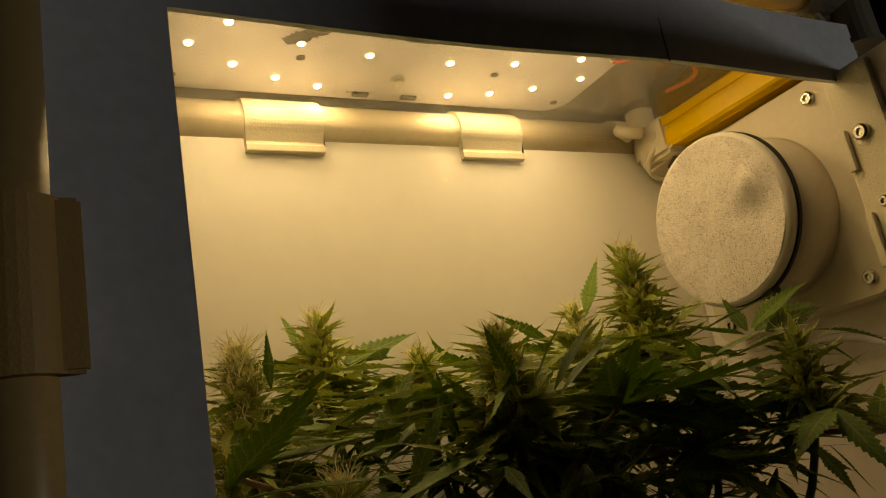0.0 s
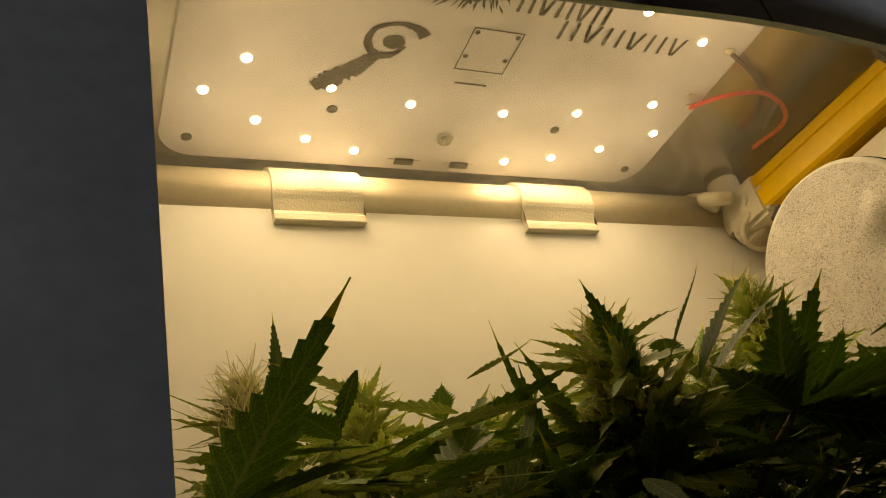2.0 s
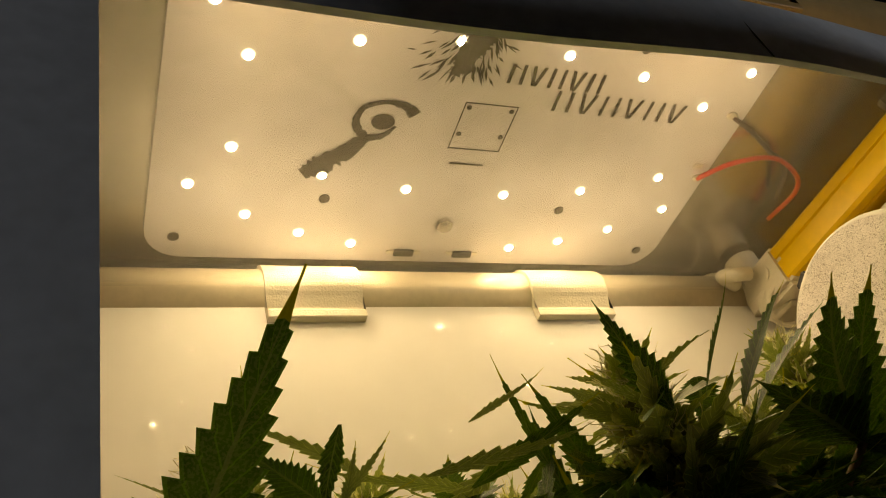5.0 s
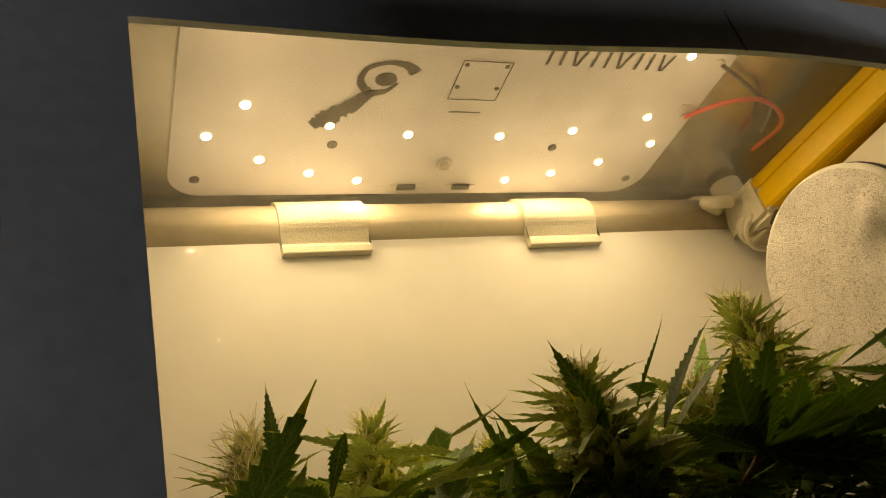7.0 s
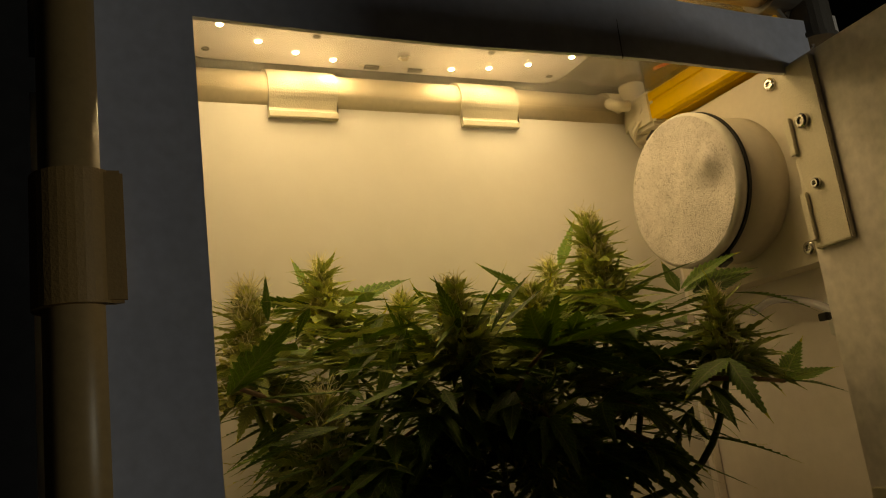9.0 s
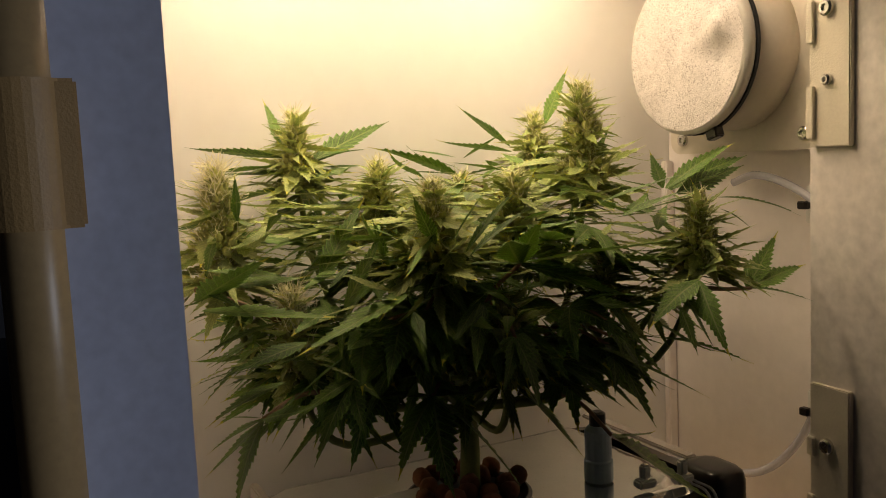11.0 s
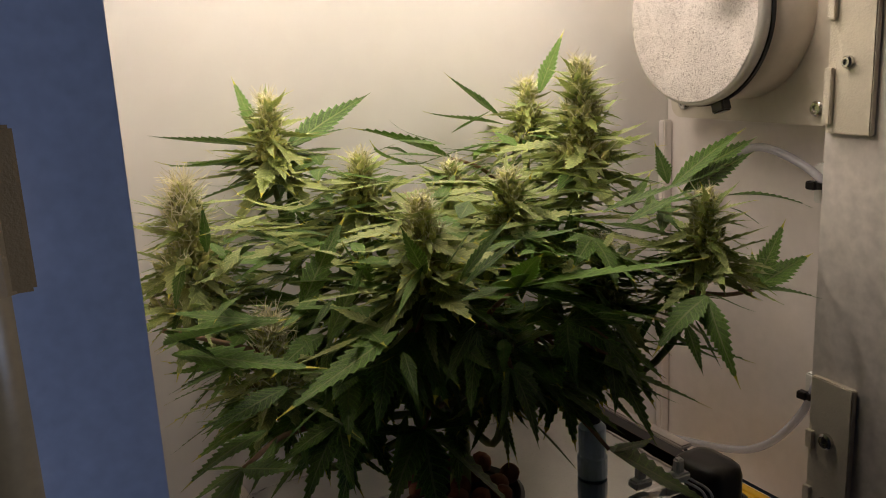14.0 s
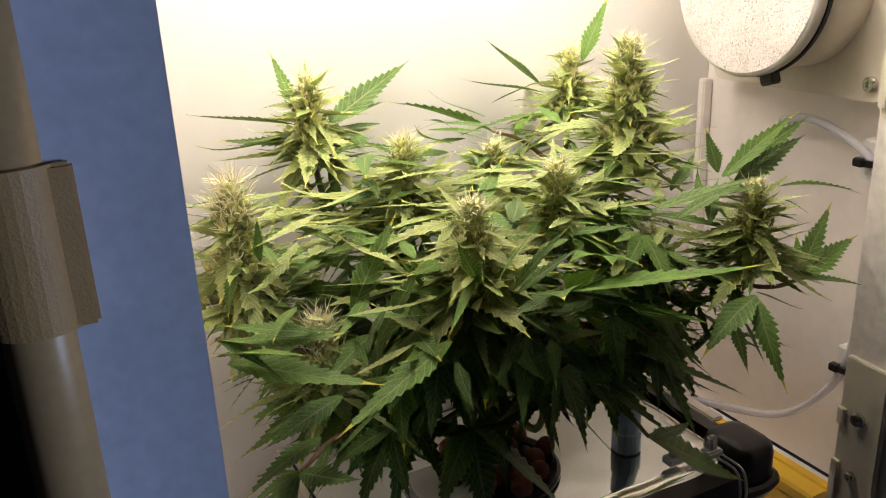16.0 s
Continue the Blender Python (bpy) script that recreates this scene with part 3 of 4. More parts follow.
for k in range(110):
    a = rnd.gauss(0, 1)
    x, y = 0.2125 + 0.0095 * a, 0.316 + rnd.uniform(-0.014, 0.013)
    d = 0.5 * a + rnd.uniform(-0.3, 0.3)
    ln, wd = rnd.uniform(0.002, 0.005), rnd.uniform(0.0003, 0.0007 if abs(a) > 0.6 else 0.0016)
    ux, uy = math.sin(d), math.cos(d)
    ink("printed_drawing", [(x - ux * ln, y - uy * ln), (x + uy * wd, y - ux * wd), (x + ux * ln, y + uy * ln), (x - uy * wd, y + ux * wd)], ZB - 0.0004 - 0.00001 * k)


def bars(x0, x1, y0, y1, count, slant):
    """A printed mark: a row of plain strokes, leaning in turn."""
    step = (x1 - x0) / count
    for k in range(count):
        for s, lean in ((0.12, slant if k % 2 else 0.02), (0.66, -slant if k % 2 else 0.06)):
            a = x0 + step * (k + s)
            w = 0.0017
            ink("printed_stroke", [(a, y0), (a + w, y0), (a + w + lean * step, y1), (a + lean * step, y1)])


bars(0.262, 0.3415, 0.3290, 0.3405, 6, 0.22)
bars(0.2335, 0.2860, 0.3175, 0.3280, 5, 0.22)
# small chips near the back edge, solder pads and wires
for x in (0.218, 0.252):
    part("chip", new_box(x - 0.0055, x + 0.0055, 0.4385, 0.4425, ZB - 0.002, ZB, bevel=0.0003), BLACK, board, "dark soldered chip")
    for k in (-1, 1):
        part("chip_leg", new_box(x + k * 0.0075 - 0.002, x + k * 0.0075 + 0.002, 0.4395, 0.4412, ZB - 0.0008, ZB), SOLDER, board)
for x, y in ((0.3735, 0.375), (0.369, 0.332)):
    bm = bmesh.new()
    bmesh.ops.create_icosphere(bm, subdivisions=2, radius=0.0028)
    part("solder_joint", bm, SOLDER, board, m=Matrix.Translation((x, y, ZB - 0.0008)) @ Matrix.Diagonal((1.3, 0.9, 0.6, 1)), smooth=True)
part("pad", new_box(0.366, 0.372, 0.3655, 0.3685, ZB - 0.0004, ZB), SOLDER, board)
tagged(part("red_wire", new_tube(smooth_path([(0.372, 0.375, 0.4525), (0.386, 0.359, 0.449), (0.408, 0.352, 0.447), (0.430, 0.361, 0.4455), (0.440, 0.375, 0.446), (0.441, 0.400, 0.450)]), 0.0014, 8), RED, smooth=True), "red wire soldered to the lamp board", "wire")
tagged(part("dark_wire", new_tube(smooth_path([(0.369, 0.332, 0.4525), (0.384, 0.338, 0.449), (0.404, 0.349, 0.4495), (0.424, 0.360, 0.4495), (0.439, 0.386, 0.453)]), 0.0013, 8), DARKWIRE, smooth=True), "dark wire soldered to the lamp board", "wire")

# ---- fan with its fleece filter, on the side sheet ----
fan = thing("filter_fan", "round fan housing covered with white fleece filter", "fan", at=(0.4615, 0.3545, 0.336))
bm = prism(rounded(-0.0655, 0.0665, -0.069, 0.068, 0.009), -0.012, 0.0104)
part("mounting_plate", bm, HOUSING, fan, m=Matrix(((0, 0, 1, 0), (1, 0, 0, 0), (0, 1, 0, 0), (0, 0, 0, 1))))
SHIFT = Matrix.Translation((0.009, 0.0015, -0.0022))
part("housing", lathe([(-0.021, 0.0525), (-0.03, 0.0520), (-0.0575, 0.0517)], 56), HOUSING, fan, smooth=True, m=SHIFT)
profile = [(-0.0575, 0.0520), (-0.0590, 0.0534), (-0.062, 0.0543), (-0.0645, 0.0542), (-0.0668, 0.0530), (-0.0672, 0.0505)]
part("filter_edge", lathe(profile, 64, caps=False), FLEECE_EDGE, fan, "folded white fleece edge", smooth=True, m=SHIFT)
bm = bmesh.new()
rings = []
for j in range(15):
    r = 0.0515 * (j + 0.001) / 14
    ring = []
    for k in range(64):
        a = 2 * math.pi * k / 64
        y, z = r * math.cos(a), r * math.sin(a)
        dent = 0.0036 * math.exp(-((y + 0.030) ** 2 + (z + 0.006) ** 2) / 0.00018) - 0.0045 * math.exp(-((y + 0.031) ** 2 + (z - 0.011) ** 2) / 0.00008)
        ring.append(bm.verts.new((-0.0676 + dent + 0.0009 * noise.noise((y * 60, z * 60, 3)) + 0.0004 * noise.noise((y * 200, z * 200, 8)), y, z)))
    rings.append(ring)
for a, b in zip(rings, rings[1:]):
    for k in range(64):
        bm.faces.new((a[k], a[(k + 1) % 64], b[(k + 1) % 64], b[k]))
part("filter_face", bm, FLEECE, fan, "wrinkled white fleece disc with dark pores", smooth=True, m=SHIFT)
part("rubber_band", lathe([(-0.0592, 0.0530), (-0.0592, 0.0548), (-0.0568, 0.0548), (-0.0568, 0.0518)], 64), RUBBER, fan, "black rubber band", m=SHIFT)
for a in (252, 62):
    part("band_buckle", new_box(-0.0620, -0.0545, -0.0050, 0.0050, 0.0530, 0.0605, bevel=0.001), BLACK, fan, m=SHIFT @ pose(0, 0, 0, a - 90, 0, 0))
for y, z in ((-0.053, 0.056), (-0.055, -0.059), (0.053, 0.056), (0.053, -0.059)):
    screw("screw", (-0.012, y, z), (-1, 0, 0), fan)

# ---- the open door ----
HINGE = Matrix.Translation((0.418, 0.272, 0.0)) @ pose(0, 0, 0, 0, 0, -4)
door = thing("cabinet_door", "grey smudged plastic door standing open", "door")
door.matrix_basis = HINGE
part("door_sheet", new_box(0.0, 0.003, -0.40, -0.002, 0.012, 0.384, bevel=0.0008), DOOR, door)
for z0, z1, zs in ((0.268, 0.381, (0.344, 0.305)), (0.03, 0.131, (0.096, 0.058))):
    plate = part("hinge_plate", new_box(-0.0042, -0.0002, -0.034, -0.006, z0, z1, bevel=0.0006), PRINT, door, "cream printed hinge plate")
    part("hinge_tab", new_box(-0.007, -0.0044, -0.011, -0.006, z0 + 0.058, z1 - 0.032, bevel=0.0004), PRINT, plate)
    part("hinge_tab", new_box(-0.007, -0.0044, -0.011, -0.006, z0 + 0.005, z0 + 0.034, bevel=0.0004), PRINT, plate)
    for i, z in enumerate(zs):
        screw("screw", (-0.0044, -0.0195, z), (-1, 0, 0), plate, head=0.0046 if i == 0 else 0.0032)

# ---- air tube on the side sheet ----
tagged(part("air_tube", new_tube(smooth_path([(0.452, 0.362, 0.246), (0.452, 0.342, 0.251), (0.452, 0.316, 0.245), (0.452, 0.294, 0.232), (0.452, 0.290, 0.21), (0.452, 0.288, 0.178), (0.452, 0.289, 0.138), (0.452, 0.295, 0.101), (0.451, 0.308, 0.075), (0.446, 0.326, 0.054), (0.436, 0.346, 0.046), (0.40, 0.372, 0.055)]), 0.0027, 10), CLEAR, smooth=True), "milky clear air tube tied to the side sheet", "tube")
for y, z in ((0.295, 0.232), (0.294, 0.099)):
    t = thing("cable_tie", "black cable tie on a white mount holding the tube", "cable tie", "cable ties", at=(0.452, y, z))
    part("mount", new_box(0.0035, 0.0199, -0.010, 0.010, -0.012, 0.012, bevel=0.001), WHITE, t)
    part("strap", lathe([(-0.002, 0.0036), (-0.002, 0.0046), (0.002, 0.0046), (0.002, 0.0036)], 16, axis="z"), BLACK, t)
    part("head", new_box(-0.006, -0.001, 0.002, 0.0085, -0.0025, 0.0025, bevel=0.0006), BLACK, t)

# ---- water tub with foil lid ----
tub = thing("water_tub", "black plastic tub with a foil covered lid", "tub")
ZL = 0.080
part("body", new_box(0.134, 0.356, 0.276, 0.412, 0.003, 0.066, bevel=0.006), BLACK, tub)
bm = bmesh.new()
outer = rounded(0.122, 0.369, 0.269, 0.420, 0.018)
inner = rounded(0.133, 0.357, 0.281, 0.408, 0.010)
lo, hi, ih, il = ([bm.verts.new((x, y, z)) for x, y in o] for o, z in ((outer, 0.060), (outer, ZL - 0.006), (inner, ZL - 0.004), (inner, 0.064)))
for a, b in ((lo, hi), (hi, ih), (ih, il), (il, lo)):
    for k in range(len(outer)):
        j = (k + 1) % len(outer)
        bm.faces.new((a[k], a[j], b[j], b[k]))
part("rim", bm, BLACK, tub)
bm = bmesh.new()
N = 26
g = [[bm.verts.new((0.126 + 0.224 * i / N, 0.279 + 0.137 * j / N, ZL - 0.001 - (0.004 if i in (0, N) or j in (0, N) else 0) + 0.0007 * noise.noise((i * 0.4, j * 0.4, 2)) + 0.00025 * noise.noise((i * 1.3, j * 1.1, 5)))) for j in range(N + 1)] for i in range(N + 1)]
for i in range(N):
    for j in range(N):
        bm.faces.new((g[i][j], g[i + 1][j], g[i + 1][j + 1], g[i][j + 1]))
part("foil", bm, FOIL, tub, "crinkled reflective foil", smooth=True)
bm = bmesh.new()
layers = [(0.060, 0.000), (0.080, 0.000), (0.0842, 0.0012), (0.0868, 0.0042), (0.0876, 0.0085)]
rings = [[bm.verts.new((x, y, z)) for x, y in rounded(0.339 + i, 0.371 - i, 0.268 + i, 0.305 - i, 0.0125 - i, 8)] for z, i in layers]
for lo, hi in zip(rings, rings[1:]):
    for k in range(len(lo)):
        bm.faces.new((lo[k], lo[(k + 1) % len(lo)], hi[(k + 1) % len(lo)], hi[k]))
bm.faces.new(rings[-1])
part("handle", bm, BLACK, tub, "rounded black grip", smooth=True)
part("handle_lip", new_tube(smooth_path([(0.342, 0.2675, 0.062), (0.356, 0.2665, 0.062), (0.3695, 0.272, 0.062), (0.3715, 0.286, 0.062), (0.371, 0.303, 0.062)]), 0.0035, 8), BLACK, tub)
for x0, x1 in ((0.116, 0.1212), (0.358, 0.3665)):
    part("foil_edge", new_box(x0, x1, 0.285 if x0 < 0.2 else 0.31, 0.418, 0.03 if x0 < 0.2 else ZL + 0.001, ZL + 0.004, bevel=0.001), TUBSIDE, tub, "dull foil tape edge")
for x, y in ((0.331, 0.284), (0.309, 0.290)):
    t = thing("cord_clip", "small white nylon cord clip on the lid", "clip", "cord clips", at=(x, y, ZL + 0.002))
    part("foot", new_box(-0.006, 0.006, -0.004, 0.004, 0, 0.005, bevel=0.0012), WHITE, t)
    part("post", new_box(-0.0028, 0.0028, -0.0025, 0.0025, 0.0045, 0.0135, bevel=0.0012), WHITE, t)
tagged(part("cord", new_tube(smooth_path([(0.331, 0.279, 0.084), (0.332, 0.264, 0.080), (0.333, 0.262, 0.05), (0.336, 0.262, 0.02), (0.338, 0.262, 0.003)]), 0.0008, 6), STRING), "thin grey cord hanging over the tub rim", "cord")
tagged(part("cord", new_tube(smooth_path([(0.335, 0.279, 0.084), (0.336, 0.2635, 0.080), (0.337, 0.2615, 0.05), (0.340, 0.2615, 0.02), (0.342, 0.2615, 0.003)]), 0.0008, 6), STRING), "thin grey cord hanging over the tub rim", "cord")
bottle = thing("float_tube", "pale blue plastic tube with a black cap", "tube", at=(0.298, 0.318, ZL))
part("tube_body", lathe([(0.0, 0.0085), (0.012, 0.0085), (0.013, 0.0078), (0.03, 0.0078), (0.033, 0.005)], 20, axis="z"), BLUE, bottle, smooth=False)
part("cap", lathe([(0.033, 0.0048), (0.04, 0.0048), (0.041, 0.003)], 16, axis="z"), BLACK, bottle)
pot = thing("net_pot", "black net pot sunk in the lid, full of clay pebbles", "pot", at=(0.222, 0.338, ZL))
part("pot_rim", lathe([(0.0, 0.036), (0.002, 0.036), (0.003, 0.034), (0.002, 0.030), (0.001, 0.029)], 36, axis="z"), BLACK, pot)
rnd = random.Random(11)
bmesh_pebble = bmesh.new()
bmesh.ops.create_icosphere(bmesh_pebble, subdivisions=2, radius=0.0062)
for v in bmesh_pebble.verts:
    v.co *= 1 + 0.16 * noise.noise(v.co * 180)
first = part("clay_pebble", bmesh_pebble, PEBBLE, smooth=True)
tagged(first, "round reddish brown clay pebble in the net pot", "pebble", "clay pebbles")
spots = []
for k in range(400):
    a, r = rnd.uniform(0, 6.283), 0.031 * math.sqrt(rnd.random())
    p = (0.222 + r * math.cos(a), 0.338 + r * math.sin(a))
    if all((p[0] - q[0]) ** 2 + (p[1] - q[1]) ** 2 > 0.0105 ** 2 for q in spots):
        spots.append(p)
for i, (x, y) in enumerate(spots):
    m = Matrix.Translation((x, y, ZL + 0.006 + rnd.uniform(0, 0.004))) @ pose(0, 0, 0, rnd.uniform(0, 360), rnd.uniform(0, 360), 0) @ Matrix.Diagonal((1, rnd.uniform(0.8, 1.05), rnd.uniform(0.8, 1), 1))
    if i == 0:
        first.matrix_basis = m
    else:
        o = first.copy()
        scene.collection.objects.link(o)
        o.matrix_basis = m
tagged(part("paper_sheet", new_box(0.170, 0.207, 0.316, 0.354, ZL + 0.004, ZL + 0.0052, bevel=0.0004), WHITE), "small white plastic sheet lying on the foil", "sheet")

# ---- the plant ----
def leaflet_mesh(teeth, width, droop, curl, seed, depth=0.13):
    """One serrated blade, 1 long along +Y, with a crease along the midrib; returns verts, faces, uvs."""
    r = random.Random(seed)
    n = teeth * 2
    verts, uvs, faces = [], [], []
    twist = r.uniform(-0.25, 0.25)
    sway = r.uniform(-0.05, 0.05)
    for i in range(n + 1):
        t = i / n
        w = width * 0.5 * (min(1.0, (t + 0.03) / 0.33) ** 0.75 if t < 0.36 else ((1.0 - t) / 0.64) ** 1.15)
        w = max(w, 0.004)
        peak = i % 2 == 1 and t < 0.88
        wl = w * (1 + depth if peak else 1 - depth)
        zc = -droop * t * t + curl * t ** 4
        xc = sway * math.sin(math.pi * t)
        ahead = 0.022 if peak else -0.008
        for s in (-1, -0.5, 0, 0.5, 1):
            lift = 0.22 * wl * abs(s) - 0.10 * wl * abs(s) ** 2
            x = s * wl
            verts.append((xc + x * math.cos(twist * t), t + (ahead * abs(s) if 0 < i < n else 0), zc + lift + x * math.sin(twist * t)))
            uvs.append((0.5 + 0.5 * s, t))
    for i in range(n):
        for k in range(4):
            a = i * 5 + k
            faces.append((a, a + 1, a + 6, a + 5))
    return verts, faces, uvs


def mesh_from(name, pieces, material):
    """pieces: (matrix, (verts, faces, uvs))"""
    vs, fs, us = [], [], []
    for m, (v, f, u) in pieces:
        o = len(vs)
        vs += [(m @ Vector(p))[:] for p in v]
        fs += [tuple(i + o for i in q) for q in f]
        us += u
    me = bpy.data.meshes.new(name)
    me.from_pydata(vs, [], fs)
    layer = me.uv_layers.new(name="UVMap")
    idx = np.zeros(len(me.loops), dtype=np.int32)
    me.loops.foreach_get("vertex_index", idx)
    layer.data.foreach_set("uv", np.array(us, dtype=np.float32)[idx].ravel())
    me.polygons.foreach_set("use_smooth", [True] * len(me.polygons))
    me.materials.append(material)
    return me


TUFT_BLADES = [leaflet_mesh(6, 0.22, 0.02 + 0.09 * k, 0.1 * (k % 2), 90 + k, 0.24) for k in range(4)]
BLADES = [mesh_from("fan_leaflet", [(Matrix(), leaflet_mesh(14, 0.27, 0.03 + 0.05 * k, 0.05 * (k % 3), 10 + k, 0.16))], FAN) for k in range(5)]
SUGARS = [mesh_from("sugar_leaf", [(Matrix(), leaflet_mesh(9, 0.24, 0.02 + 0.07 * k, 0.10 * (k % 3), 30 + k, 0.2))], SUGAR) for k in range(5)]
DARKSLIMS = [mesh_from("fan_leaflet", [(Matrix(), leaflet_mesh(13, 0.17, 0.02 + 0.05 * k, 0.10 * (k % 3), 70 + k, 0.15))], FAN) for k in range(4)]
COLLARS = [mesh_from("sugar_leaf", [(Matrix(), leaflet_mesh(8, 0.44, 0.10 + 0.08 * k, 0.05 * k, 130 + k, 0.2))], SUGAR) for k in range(3)]
SLIMS = [mesh_from("slim_leaf", [(Matrix(), leaflet_mesh(12, 0.15, 0.0 + 0.07 * k, 0.12 * (k % 3), 50 + k, 0.22))], SUGAR) for k in range(4)]


def fan_leaf_mesh(count, seed):
    """A palmate leaf: leaflets round one point, the middle one longest (1 long)."""
    r = random.Random(seed)
    pieces = []
    for k in range(count):
        s = k - (count - 1) / 2
        a = s * (31 if count > 5 else 36) + r.uniform(-5, 5)
        ln = (1 - 0.16 * abs(s) - 0.035 * s * s) * r.uniform(0.93, 1.05)
        m = pose(0, 0, 0, r.uniform(-14, 8), r.uniform(-14, 14), -a) @ Matrix.Diagonal((ln, ln, ln, 1))
        pieces.append((m, leaflet_mesh(12, 0.31, 0.2 + r.uniform(0, 0.15), r.uniform(0, 0.1), seed * 10 + k, 0.17)))
    return mesh_from("fan_leaf", pieces, FAN)


FANS = [fan_leaf_mesh(c, 3 + i) for i, c in enumerate((5, 7, 5, 7, 5))]

plant = tagged(new("cannabis_plant"), "bushy green cannabis plant with pale flowering buds", "plant")
plant.location = (0.234, 0.346, 0.085)
plant.empty_display_size = 0.01
BACK = Matrix.Translation(plant.location).inverted()


def put_leaf(name, me, base, tip, roll=0.0, up=(0, 0, 1), scale=1.0, parent=None, wide=1.0):
    """A leaf from its base to its tip, its face turned towards up and rolled."""
    base, tip = Vector(base), Vector(tip)
    y = tip - base
    ln = y.length * scale
    y.normalize()
    x = y.cross(Vector(up))
    if x.length < 0.05:
        x = y.cross(Vector((1, 0, 0)))
    x.normalize()
    z = x.cross(y)
    rot = Matrix((x, y, z)).transposed().to_4x4()
    ob = new(name, me)
    ob.parent = parent or plant
    ob.matrix_basis = BACK @ Matrix.Translation(base) @ rot @ pose(0, 0, 0, 0, roll, 0) @ Matrix.Diagonal((ln * wide, ln, ln, 1))
    return ob


def stalk(name, points, radii, material, sides=7):
    bm = bmesh.new()
    p = smooth_path(points, 6)
    tube(bm, p, [radii[0] + (radii[1] - radii[0]) * i / (len(p) - 1) for i in range(len(p))], sides)
    o = part(name, bm, material, plant, smooth=True)
    o.matrix_basis = BACK
    return o


ROOT = Vector((0.224, 0.340, 0.085))
stalk("stem", [ROOT, ROOT + Vector((0.002, 0.002, 0.03)), ROOT + Vector((-0.002, 0.0, 0.07))], (0.006, 0.0045), STEM, 10)


def calyx_shape():
    """A pointed teardrop, 1 long along +Z."""
    prof = [(0.0, 0.05), (0.18, 0.30), (0.42, 0.34), (0.72, 0.17), (1.0, 0.01)]
    v, f = [], []
    for z, r in prof:
        for k in range(6):
            v.append((r * math.cos(k * 1.0472), r * math.sin(k * 1.0472), z))
    for i in range(4):
        for k in range(6):
            f.append((i * 6 + k, i * 6 + (k + 1) % 6, i * 6 + 6 + (k + 1) % 6, i * 6 + 6 + k))
    return v, f


CV, CF = calyx_shape()


